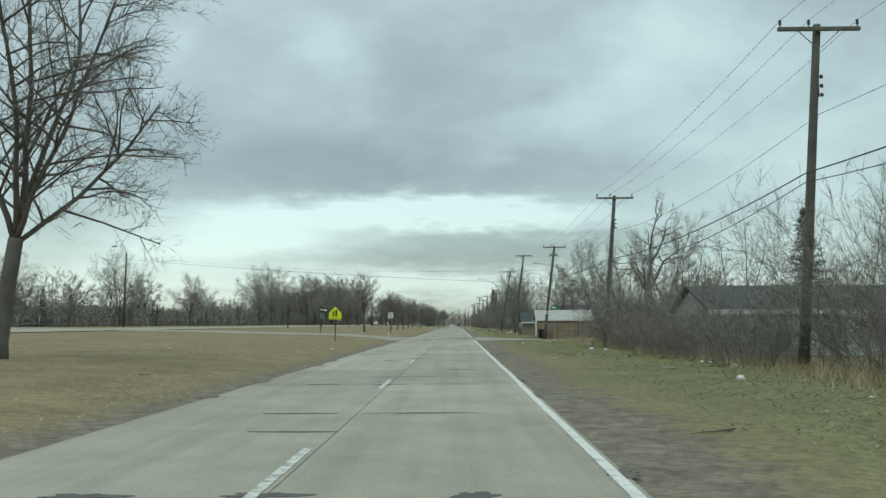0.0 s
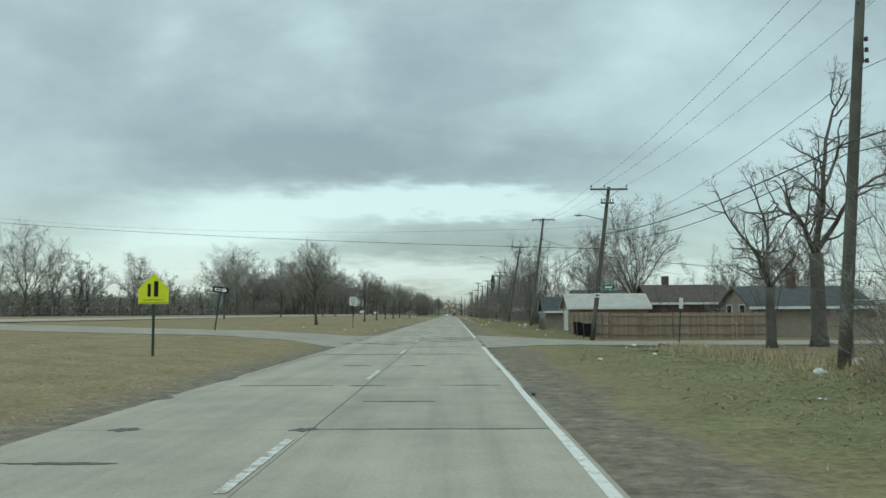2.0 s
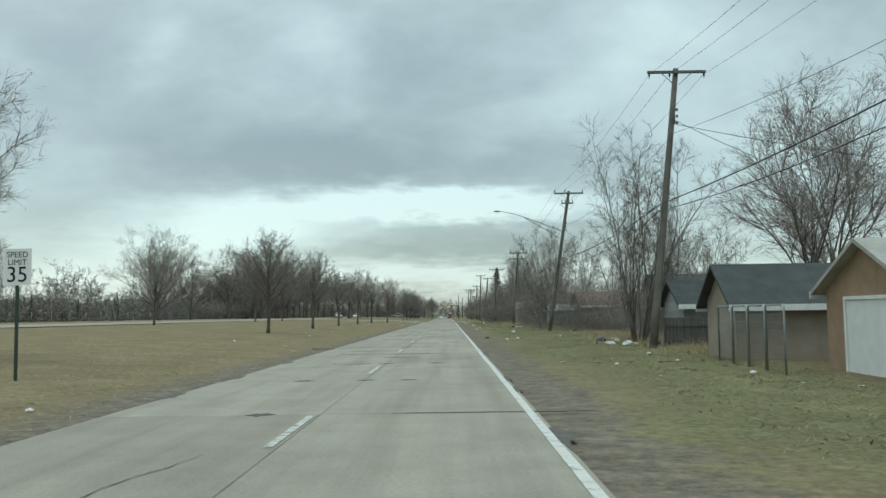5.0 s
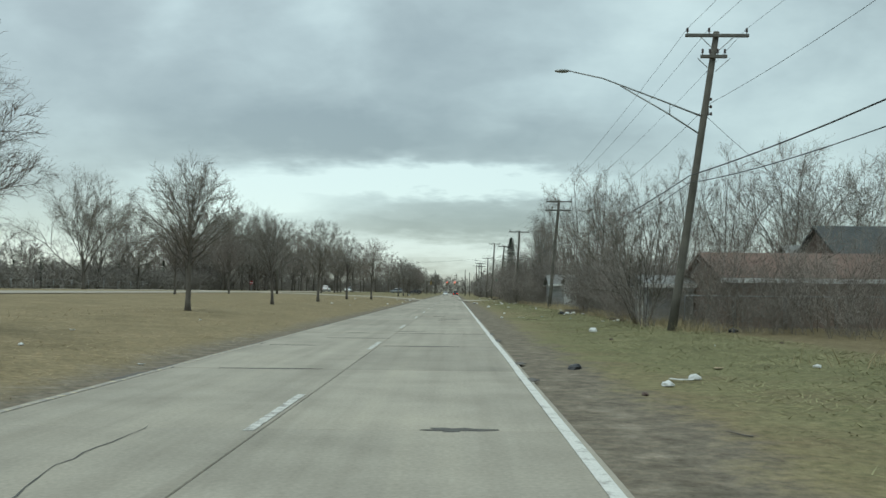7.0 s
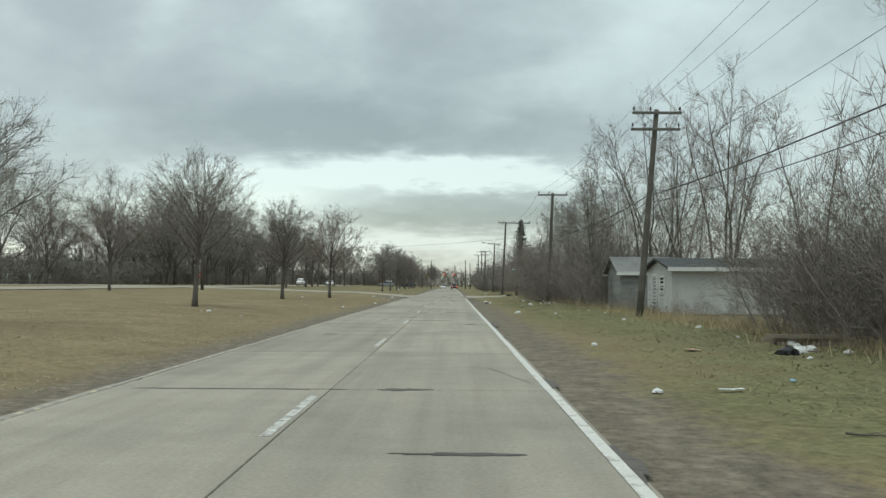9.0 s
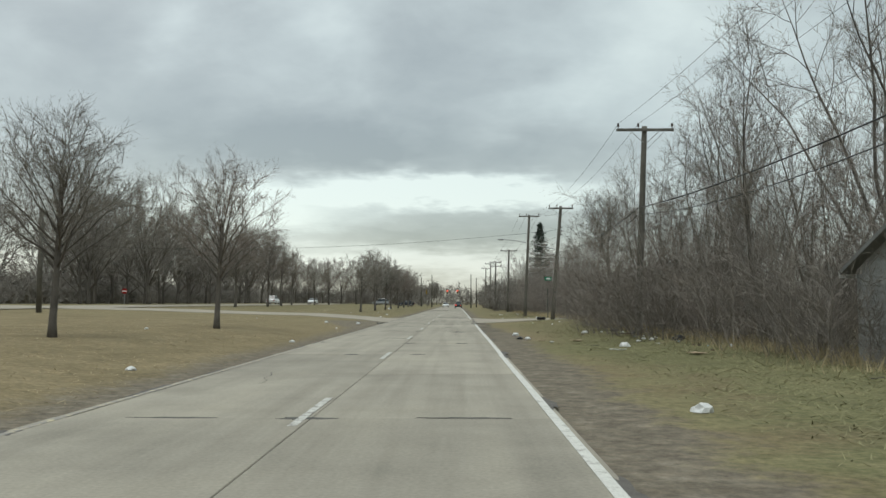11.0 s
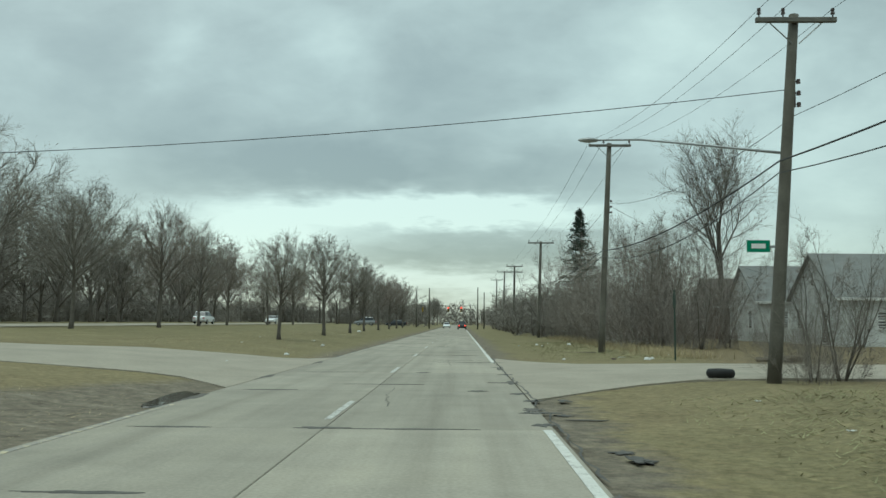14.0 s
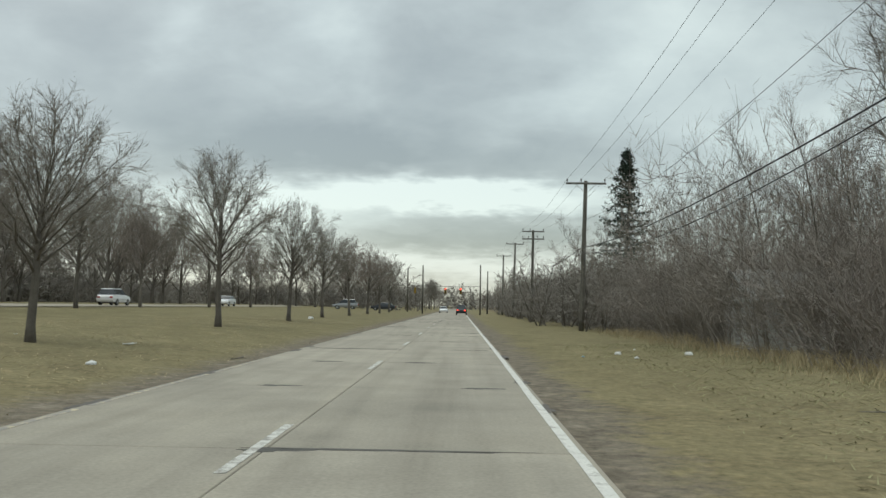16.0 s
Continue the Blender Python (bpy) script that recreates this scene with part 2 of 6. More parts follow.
def concrete_material():
    """Slab concrete with wheel tracks that run along the road, oil and patchy wear."""
    m = material("road_concrete", (0.290, 0.264, 0.216), 0.88, scale=0.9, vary=0.16, bump=0.12, fine=22.0, each=0.2)
    nt = m.node_tree
    b = nt.nodes["Principled BSDF"]
    geo = nt.nodes.new("ShaderNodeNewGeometry")
    long = nt.nodes.new("ShaderNodeVectorMath")
    long.operation = "MULTIPLY"
    long.inputs[1].default_value = (1.0, 0.035, 1.0)
    nt.links.new(geo.outputs["Position"], long.inputs[0])
    track = noisen(nt, long.outputs[0], 1.9, 4.0, 0.6)
    blot = noisen(nt, geo.outputs["Position"], 0.35, 5.0, 0.65)
    old = b.inputs["Base Color"].links[0].from_socket
    col = mixc(nt, 0.55, old, ramp(nt, track, [(0.3, (0.70, 0.69, 0.68)), (0.52, (1.0, 1.0, 1.0)), (0.72, (1.18, 1.17, 1.14))]), "MULTIPLY")
    col = mixc(nt, 0.5, col, ramp(nt, blot, [(0.32, (0.72, 0.72, 0.72)), (0.5, (1.0, 1.0, 1.0)), (0.7, (1.12, 1.11, 1.08))]), "MULTIPLY")
    nt.links.new(col, b.inputs["Base Color"])
    return m


def paint_material(name, base, wear):
    """Road paint worn through to the concrete."""
    m = material(name, base, 0.7, scale=3.0, vary=0.12, bump=0.05, fine=40.0)
    nt = m.node_tree
    b = nt.nodes["Principled BSDF"]
    tc = nt.nodes.new("ShaderNodeTexCoord")
    n = noisen(nt, tc.outputs["Object"], 4.5, 6.0, 0.75)
    old = b.inputs["Base Color"].links[0].from_socket
    nt.links.new(mixc(nt, ramp(nt, n, [(wear, (1, 1, 1)), (wear + 0.14, (0, 0, 0))]), old, (0.235, 0.22, 0.195)), b.inputs["Base Color"])
    return m


CONCRETE = concrete_material()
STREET = material("side_street_concrete", (0.295, 0.262, 0.210), 0.9, scale=0.5, vary=0.22, bump=0.15, fine=14.0)
OLD_STREET = material("broken_street_surface", (0.255, 0.230, 0.188), 0.92, scale=0.7, vary=0.4, bump=0.3, fine=9.0)
TAR = material("tar_patch", (0.085, 0.080, 0.073), 0.8, scale=5, vary=0.4, bump=0.4, fine=50)
JOINT = material("joint_filler", (0.11, 0.10, 0.09), 0.9, scale=4, vary=0.4, bump=0.3, fine=50)
WHITE_PAINT = paint_material("white_road_paint", (0.56, 0.55, 0.51), 0.34)
YELLOW_PAINT = paint_material("worn_edge_paint", (0.62, 0.52, 0.33), 0.50)
POLE_WOOD = material("weathered_pole_wood", (0.120, 0.112, 0.095), 0.9, scale=1.5, vary=0.4, bump=0.5, fine=35, each=0.3)
ARM_WOOD = material("grey_crossarm_wood", (0.15, 0.145, 0.13), 0.9, scale=3, vary=0.35, bump=0.4, fine=40)
WIRE = material("black_cable", (0.035, 0.036, 0.038), 0.6, scale=3, vary=0.2, bump=0)
STEEL = material("galvanised_steel", (0.33, 0.34, 0.34), 0.5, 0.7, scale=4, vary=0.2, bump=0.05)
PORCELAIN = material("brown_porcelain", (0.07, 0.05, 0.045), 0.35, scale=4, vary=0.2, bump=0)
BARK = material("grey_bark", (0.132, 0.118, 0.102), 0.95, scale=2.2, vary=0.4, bump=0.6, fine=28, each=0.3)
TWIG = material("bare_twigs", (0.232, 0.213, 0.188), 0.95, scale=1.5, vary=0.3, bump=0, each=0.35)
REDTWIG = material("red_bud_twigs", (0.225, 0.193, 0.170), 0.95, scale=1.5, vary=0.3, bump=0, each=0.3)
BRUSH = material("brush_twigs", (0.232, 0.206, 0.180), 0.95, scale=1.2, vary=0.35, bump=0, each=0.35)
NEEDLE = material("dark_conifer_needles", (0.028, 0.045, 0.030), 0.9, scale=2.0, vary=0.35, bump=0, each=0.2)
BLADE = material("grass_blades", (0.25, 0.235, 0.125), 0.9, scale=0.35, vary=0.45, bump=0)
STRAW = material("dry_straw_blades", (0.40, 0.33, 0.20), 0.9, scale=0.35, vary=0.35, bump=0)
WHITE_SIDING = material("white_siding", (0.56, 0.56, 0.54), 0.8, scale=1.2, vary=0.14, bump=0.1, fine=30)
DARK_BOARD = material("dark_weathered_board", (0.105, 0.10, 0.092), 0.9, scale=1.8, vary=0.35, bump=0.25, fine=35, each=0.35)
GREY_SIDING = material("grey_board", (0.30, 0.30, 0.29), 0.85, scale=1.5, vary=0.3, bump=0.2, fine=30, each=0.25)
PALE_BOARD = material("pale_weathered_board", (0.36, 0.345, 0.315), 0.9, scale=1.8, vary=0.35, bump=0.25, fine=35, each=0.35)
BROWN_BRICK = material("brown_brick", (0.125, 0.09, 0.075), 0.9, scale=2, vary=0.3, bump=0.3, fine=30)
TAN_BOARD = material("tan_board", (0.34, 0.235, 0.155), 0.85, scale=2, vary=0.25, bump=0.2, fine=40, each=0.3)
FENCE_WOOD = material("weathered_fence_wood", (0.30, 0.232, 0.172), 0.88, scale=2, vary=0.3, bump=0.25, fine=45, each=0.35)
PLYWOOD = material("bare_plywood", (0.30, 0.255, 0.205), 0.85, scale=1.5, vary=0.25, bump=0.15, fine=40)
DARK_SHINGLE = material("dark_shingle", (0.065, 0.070, 0.070), 0.95, scale=1.5, vary=0.35, bump=0.4, fine=18)
GREY_SHINGLE = material("grey_shingle", (0.19, 0.192, 0.185), 0.95, scale=1.5, vary=0.25, bump=0.4, fine=18)
FADED_BRICK = material("faded_brick", (0.27, 0.195, 0.155), 0.9, scale=2, vary=0.25, bump=0.3, fine=30)
RUST_SHINGLE = material("rust_shingle", (0.150, 0.100, 0.080), 0.95, scale=1.5, vary=0.35, bump=0.4, fine=18)
BROWN_SHINGLE = material("brown_shingle", (0.080, 0.064, 0.057), 0.95, scale=1.5, vary=0.35, bump=0.4, fine=18)
LIGHT_SHINGLE = material("pale_shingle", (0.36, 0.345, 0.315), 0.95, scale=1.5, vary=0.2, bump=0.3, fine=18)
TRIM = material("white_trim", (0.72, 0.72, 0.70), 0.6, scale=3, vary=0.12, bump=0.05)
WINDOW = material("dark_window_glass", (0.02, 0.024, 0.028), 0.08, scale=2, vary=0.2, bump=0, spec=0.6)
SIGN_YELLOW = material("fluorescent_yellow_green", (0.72, 0.80, 0.03), 0.45, scale=3, vary=0.08, bump=0)
SIGN_WHITE = material("sign_white", (0.78, 0.78, 0.77), 0.45, scale=3, vary=0.06, bump=0)
SIGN_BLACK = material("sign_black", (0.012, 0.012, 0.012), 0.5, scale=3, vary=0.1, bump=0)
SIGN_GREEN = material("sign_green", (0.01, 0.22, 0.12), 0.45, scale=3, vary=0.08, bump=0)
SIGN_RED = material("sign_red", (0.30, 0.016, 0.016), 0.45, scale=3, vary=0.1, bump=0)
GREEN_POST = material("green_steel_post", (0.05, 0.075, 0.06), 0.6, 0.3, scale=4, vary=0.2, bump=0)
BAG_WHITE = material("white_plastic", (0.60, 0.60, 0.585), 0.5, scale=3, vary=0.15, bump=0.3, fine=12)
BAG_BLACK = material("black_plastic", (0.015, 0.015, 0.017), 0.35, scale=3, vary=0.3, bump=0.3, fine=12)
CARD = material("brown_cardboard", (0.36, 0.27, 0.18), 0.85, scale=3, vary=0.2, bump=0.1)
RUBBER = material("black_rubber", (0.015, 0.015, 0.015), 0.7, scale=4, vary=0.3, bump=0.1)
BLUE = material("blue_plastic", (0.22, 0.33, 0.38), 0.5, scale=4, vary=0.2, bump=0.1)
CAR_WHITE = material("white_car_paint", (0.70, 0.71, 0.72), 0.25, scale=1, vary=0.05, bump=0, spec=0.5)
CAR_DARK = material("dark_car_paint", (0.03, 0.033, 0.04), 0.22, scale=1, vary=0.1, bump=0, spec=0.5)
CAR_GREY = material("silver_car_paint", (0.32, 0.33, 0.34), 0.25, 0.5, scale=1, vary=0.05, bump=0, spec=0.5)
GROUND = ground_material()


def lamp_glow(name, colour, strength):
    m = bpy.data.materials.new(name)
    m.use_nodes = True
    b = m.node_tree.nodes["Principled BSDF"]
    b.inputs["Base Color"].default_value = (*colour, 1)
    b.inputs["Emission Color"].default_value = (*colour, 1)
    b.inputs["Emission Strength"].default_value = strength
    return m


RED_LIGHT = lamp_glow("lit_red_lens", (1.0, 0.06, 0.04), 3.5)
BRAKE_LIGHT = lamp_glow("lit_brake_lens", (1.0, 0.07, 0.04), 2.0)

# ---- mesh helpers ----
def raw(name, verts, faces, mat, smooth=False):
    me = bpy.data.meshes.new(name)
    me.from_pydata([tuple(v) for v in verts], [], faces)
    me.materials.append(mat)
    if smooth:
        me.polygons.foreach_set("use_smooth", [True] * len(me.polygons))
    me.update()
    return me


def part(name, me, mat, parent, label="", at=(0, 0, 0), turn=(0, 0, 0)):
    if isinstance(me, bmesh.types.BMesh):
        d = bpy.data.meshes.new(name)
        me.to_mesh(d)
        me.free()
        d.materials.append(mat)
        me = d
    ob = new(name, me)
    ob.parent = parent
    ob.location = at
    ob.rotation_euler = [radians(a) for a in turn]
    if label:
        ob["label"] = label
    return ob


def thing(name, label, category, at=(0, 0, 0), rz=0.0, group="", kind=""):
    ob = new(name)
    ob.empty_display_size = 0.2
    ob.location, ob.rotation_euler = at, (0, 0, radians(rz))
    return tagged(ob, label, category, group, kind)


def box(bm, x0, x1, y0, y1, z0, z1, bev=0.0):
    vs = [bm.verts.new(p) for p in ((x0, y0, z0), (x1, y0, z0), (x1, y1, z0), (x0, y1, z0), (x0, y0, z1), (x1, y0, z1), (x1, y1, z1), (x0, y1, z1))]
    fs = [bm.faces.new([vs[i] for i in f]) for f in ((3, 2, 1, 0), (4, 5, 6, 7), (0, 1, 5, 4), (1, 2, 6, 5), (2, 3, 7, 6), (3, 0, 4, 7))]
    if bev:
        es = list({e for f in fs for e in f.edges})
        bmesh.ops.bevel(bm, geom=es, offset=bev, segments=1, affect="EDGES", profile=0.7)


def block(x0, x1, y0, y1, z0, z1, bev=0.0):
    bm = bmesh.new()
    box(bm, x0, x1, y0, y1, z0, z1, bev)
    return bm


def tube_data(paths, sides_of):
    """Verts and faces of tapered tubes along paths of (points, radii)."""
    V, F = [], []
    for pts, rad in paths:
        pts, rad = np.asarray(pts, float), np.asarray(rad, float)
        n = len(pts)
        s = sides_of(rad[0])
        tan = np.gradient(pts, axis=0)
        tan /= np.linalg.norm(tan, axis=1)[:, None] + 1e-9
        ref = np.array((0.31, 0.17, 0.93)) if abs(tan[0][2]) < 0.9 else np.array((0.93, 0.31, 0.17))
        a = np.cross(tan, ref)
        a /= np.linalg.norm(a, axis=1)[:, None] + 1e-9
        b = np.cross(tan, a)
        ang = np.arange(s) * 2 * math.pi / s
        point = rad[-1] <= 1e-5
        base = len(V)
        rings = n - 1 if point else n
        ring = pts[:rings, None] + rad[:rings, None, None] * (np.cos(ang)[None, :, None] * a[:rings, None] + np.sin(ang)[None, :, None] * b[:rings, None])
        V.extend(ring.reshape(-1, 3).tolist())
        for i in range(rings - 1):
            for k in range(s):
                p, q = base + i * s + k, base + i * s + (k + 1) % s
                F.append((p, q, q + s, p + s))
        if point:
            tip = len(V)
            V.append(pts[-1].tolist())
            o = base + (rings - 1) * s
            F.extend((o + k, o + (k + 1) % s, tip) for k in range(s))
        else:
            F.append(tuple(base + k for k in range(s))[::-1])
            F.append(tuple(base + (n - 1) * s + k for k in range(s)))
    return V, F


def tubes(name, paths, mat, sides=8):
    V, F = tube_data(paths, lambda r: sides)
    return raw(name, V, F, mat, smooth=True)


def gz(x, y):
    """Height of the ground: a field that rises on one side, a dip on the other by the first side street."""
    def st(a, b, v):
        t = min(1, max(0, (v - a) / (b - a)))
        return t * t * (3 - 2 * t)
    if x < -1.7:
        d = -x
        z = -0.05 + 0.20 * st(5.2, 8.5, d) + 0.30 * st(7, 13, d) + 0.45 * st(12, 30, d) + 0.3 * st(28, 45, d)
    else:
        z = -0.05 + 0.10 * st(3.5, 7.5, x) - 0.45 * st(3, 9, x) * math.exp(-((y - 98) / 22.0) ** 2)
        z += 0.25 * st(2.5, 7, x) * math.exp(-((y - 262) / 7.0) ** 2)
    return z

# ---- ground and roads ----
def steps(*spans):
    out = []
    for a, b, s in spans:
        n = max(1, round((b - a) / s))
        out += [a + (b - a) * i / n for i in range(n)]
    return out + [spans[-1][1]]


def ground():
    xs = steps((-3000, -600, 800), (-600, -120, 80), (-120, -48, 8), (-48, -14, 2.5), (-14, 14, 0.8), (14, 40, 3), (40, 120, 16), (120, 600, 80), (600, 3000, 800))
    ys = steps((-2000, -200, 600), (-200, -20, 30), (-20, 460, 2.2), (460, 700, 20), (700, 5000, 700))
    V = [(x, y, gz(x, y) + (0.035 * noise.noise((x * 0.6, y * 0.6, 0)) if abs(x + 1.7) > 4 else 0)) for y in ys for x in xs]
    n = len(xs)
    F = [(j * n + i, j * n + i + 1, (j + 1) * n + i + 1, (j + 1) * n + i) for j in range(len(ys) - 1) for i in range(n - 1)]
    ob = new("ground", raw("ground", V, F, GROUND, smooth=True))
    tagged(ob, "dry straw and green winter grass with bare muddy edges", "ground", kind="structure")


ROAD_L, ROAD_C, ROAD_R = -5.15, -1.85, 1.37
ground()
road = thing("road", "two-lane grey concrete road of worn slabs", "road", kind="structure")


def street(name, y0, y1, side, flare, label, mat=None):
    """A side street that flares where it meets the road; long strips follow the rise of the ground."""
    x_edge = ROAD_R + 0.02 if side > 0 else ROAD_L - 0.02
    st = thing(name, label, "side street", kind="structure")
    xs = [0, 0.8, 1.8, 3.0, 4.5, 7, 10, 14, 19, 25, 32, 40, 50, 62]
    V, F = [], []
    m = 7
    for d in xs:
        k = flare * max(0.0, 1 - d / flare) ** 2 if d < flare else 0.0
        for j in range(m):
            a = j / (m - 1)
            y = (y0 - k) + (y1 - y0 + 2 * k) * a
            x = x_edge + side * d
            V.append((x, y, max(gz(x, yy) for yy in (y, y - 2, y + 2)) + 0.075 - 0.05 * min(1, abs(a - 0.5) * 2) ** 4 if d > 0 else 0.0))
    n = len(xs)
    F = [(i * m + j, (i + 1) * m + j, (i + 1) * m + j + 1, i * m + j + 1) if side > 0 else (i * m + j, i * m + j + 1, (i + 1) * m + j + 1, (i + 1) * m + j) for i in range(n - 1) for j in range(m - 1)]
    mat = mat or STREET
    top = raw("surface", V, F, mat)
    bm = bmesh.new()
    bm.from_mesh(top)
    r = bmesh.ops.extrude_face_region(bm, geom=bm.faces[:])
    bmesh.ops.translate(bm, verts=[v for v in r["geom"] if isinstance(v, bmesh.types.BMVert)], vec=(0, 0, -0.25))
    bmesh.ops.recalc_face_normals(bm, faces=bm.faces[:])
    part("surface", bm, mat, st)


street("side_street_north", 77.5, 89.5, 1, 4.5, "cracked and broken concrete side street", OLD_STREET)
street("side_street_west", 79.0, 90.0, -1, 4.5, "cracked and broken concrete side street", OLD_STREET)
street("side_street_east", 271.5, 281.0, 1, 5.0, "pale concrete side street with broken edge")
street("side_street_south", 271.8, 283.0, -1, 2.6, "pale concrete side street with a puddle at the corner")

# the drive that runs along the far side of the field
def far_drive():
    V, F = [], []
    ys = list(range(-60, 470, 10))
    for y in ys:
        for x in (-37.5, -31.5):
            V.append((x, y, gz(x, y) + 0.06))
    F = [(2 * i, 2 * i + 1, 2 * i + 3, 2 * i + 2) for i in range(len(ys) - 1)]
    ob = new("park_drive", raw("park_drive", V, F, STREET))
    tagged(ob, "pale concrete drive along the park edge", "road", kind="structure")


far_drive()

# ---- utility poles and wires ----
def pole_paths(h, r0, r1, lean):
    n = 7
    pts = [(lean[0] * (i / (n - 1)), lean[1] * (i / (n - 1)), -0.4 + (h + 0.4) * i / (n - 1)) for i in range(n)]
    return [(pts, [r0 + (r1 - r0) * i / (n - 1) for i in range(n)])]


def insulator(h=0.22):
    bm = bmesh.new()
    for z, r, d in ((0.0, 0.02, 0.10), (0.08, 0.055, 0.05), (0.13, 0.04, 0.05), (0.17, 0.05, 0.05)):
        bmesh.ops.create_cone(bm, segments=7, radius1=r, radius2=r * 0.8, depth=d, cap_ends=True, matrix=Matrix.Translation((0, 0, z)))
    return bm


INSULATOR = None
POLES = []


def pole(base, top, arms=((0.18, 2.5),), lamp_arm=None, hanging=False, label="weathered wooden utility pole with a crossarm", rack=None, turn=0.0):
    """base and top are points of the ground and the tip; arms: (below the tip, length)."""
    global INSULATOR
    bx, by, bz = base
    t = thing("utility_pole", label, "utility pole", base, group="utility poles along the road")
    h, lean = top[2] - bz, (top[0] - bx, top[1] - by)
    part("shaft", tubes("shaft", pole_paths(h, 0.17, 0.115, lean), POLE_WOOD, 10), POLE_WOOD, t)
    if INSULATOR is None:
        d = bpy.data.meshes.new("insulator")
        b = insulator()
        b.to_mesh(d)
        b.free()
        d.materials.append(PORCELAIN)
        INSULATOR = d
    heads = []

    def at(down):
        k = 1 - down / h
        return lean[0] * k, lean[1] * k, h - down
    for i, (down, length) in enumerate(arms):
        x, y, z = at(down)
        part("crossarm", block(-length / 2, length / 2, -0.06, 0.05, -0.06, 0.06, 0.012), ARM_WOOD, t, at=(x, y - 0.16, z), turn=(0, 0, turn))
        for s in (-1, 1):
            V, F = tube_data([([(s * 0.62, -0.15, -0.06), (s * 0.08, -0.10, -0.55)], [0.016, 0.016])], lambda r: 5)
            part("arm_brace", raw("arm_brace", V, F, STEEL), STEEL, t, at=(x, y, z), turn=(0, 0, turn))
        for px in (-length / 2 + 0.08, -0.30 if i == 0 else -length / 2 + 0.65, length / 2 - 0.08) + ((length / 2 - 0.65,) if i else ()):
            part("insulator", INSULATOR, PORCELAIN, t, at=(x + px, y - 0.16, z + 0.09 if not hanging else z - 0.22))
            if i == 0:
                heads.append(Vector((bx + x + px, by + y - 0.16, bz + z + (0.27 if not hanging else -0.1))))
    if rack:
        x, y, z = at(rack)
        bm = bmesh.new()
        box(bm, 0.10, 0.14, -0.03, 0.03, -0.35, 0.35, 0.006)
        for k in (-0.28, 0, 0.28):
            bmesh.ops.create_cone(bm, segments=8, radius1=0.055, radius2=0.045, depth=0.10, cap_ends=True, matrix=Matrix.Translation((0.22, 0, k)))
            box(bm, 0.12, 0.22, -0.01, 0.01, k - 0.01, k + 0.01)
        part("wire_rack", bm, PORCELAIN, t, at=(x, y, z))
    if lamp_arm:
        down, reach, rise, double, away = lamp_arm
        x, y, z = at(down)
        tip = (x - reach, y + away, z + rise)
        path = [([(x, y, z), (x - reach * 0.35, y + away * 0.35, z + rise * 0.40), (x - reach * 0.75, y + away * 0.75, z + rise * 0.84), tip], [0.035, 0.03, 0.028, 0.025])]
        if double:
            path.append(([(x, y, z - 0.75), (x - reach * 0.28, y, z + rise * 0.10), (x - reach * 0.62, y, z + rise * 0.68)], [0.03, 0.028, 0.025]))
            path.append(([(x - reach * 0.25, y, z + rise * 0.29), (x - reach * 0.25, y, z + rise * 0.05)], [0.018, 0.018]))
        arm = part("lamp_arm", tubes("lamp_arm", path, STEEL, 6), STEEL, t, "grey steel bracket")
        bm = bmesh.new()
        bmesh.ops.create_uvsphere(bm, u_segments=12, v_segments=8, radius=1.0, matrix=Matrix.Translation((tip[0] - 0.28, tip[1], tip[2])) @ Matrix.Diagonal((0.30, 0.13, 0.07, 1)))
        part("lamp_head", bm, STEEL, t, "grey cobra-head street lamp")
    POLES.append((Vector(base), Vector(top), heads, h, lean))
    return t


pole((10.3, -12.0, -0.1), (10.6, -12, 10.4), rack=2.0)
pole((10.0, 26.0, gz(10, 26)), (10.85, 26, 10.5), rack=1.9, label="tall weathered wooden utility pole with one crossarm beside the thicket")
pole((9.6, 58.1, gz(9.6, 58)), (10.45, 58.1, 10.0), rack=1.9)
pole((9.1, 94.0, gz(9.1, 94)), (10.43, 94.0, 9.85), arms=((0.18, 2.5), (1.1, 0.9)), lamp_arm=(2.25, 1.5, 0.35, False, 0.0), rack=3.6, label="wooden utility pole with street lamp and street name sign")
pole((8.3, 130.2, gz(8.3, 130)), (9.97, 131.4, 11.85), hanging=True, rack=2.1, label="tall wooden utility pole with insulators hung under its crossarm")
pole((8.05, 164.5, gz(8, 164)), (10.0, 165.1, 11.4), arms=((0.18, 2.4), (1.0, 1.0)), lamp_arm=(3.3, 5.05, 1.72, True, 0.0), rack=2.9, label="leaning wooden utility pole with a long street lamp bracket")
pole((8.5, 209.5, gz(8.5, 209)), (9.38, 209.5, 9.7), arms=((0.18, 2.3), (0.95, 2.3)), label="wooden utility pole with two crossarms")
pole((7.85, 241.7, gz(7.9, 242)), (8.25, 241.7, 9.2))
pole((7.27, 270.1, gz(7.8, 265)), (7.98, 270.1, 8.85), arms=((0.18, 1.9),), lamp_arm=(3.35, 3.85, 1.03, False, 3.4), rack=1.9, label="wooden utility pole with street lamp and street name sign")
pole((6.95, 292.6, gz(6.95, 292)), (7.45, 292.6, 10.45), arms=((0.15, 2.1),), rack=3.2)
pole((7.6, 333.8, gz(7.6, 333)), (7.85, 333.8, 9.4))
pole((7.2, 365.9, gz(7.2, 366)), (7.3, 365.9, 9.15), arms=((0.15, 2.2), (0.9, 2.2)))
pole((7.5, 400.0, gz(7.5, 400)), (7.7, 400, 10.4))
pole((7.6, 432.0, gz(7.6, 432)), (7.7, 432, 10.6))


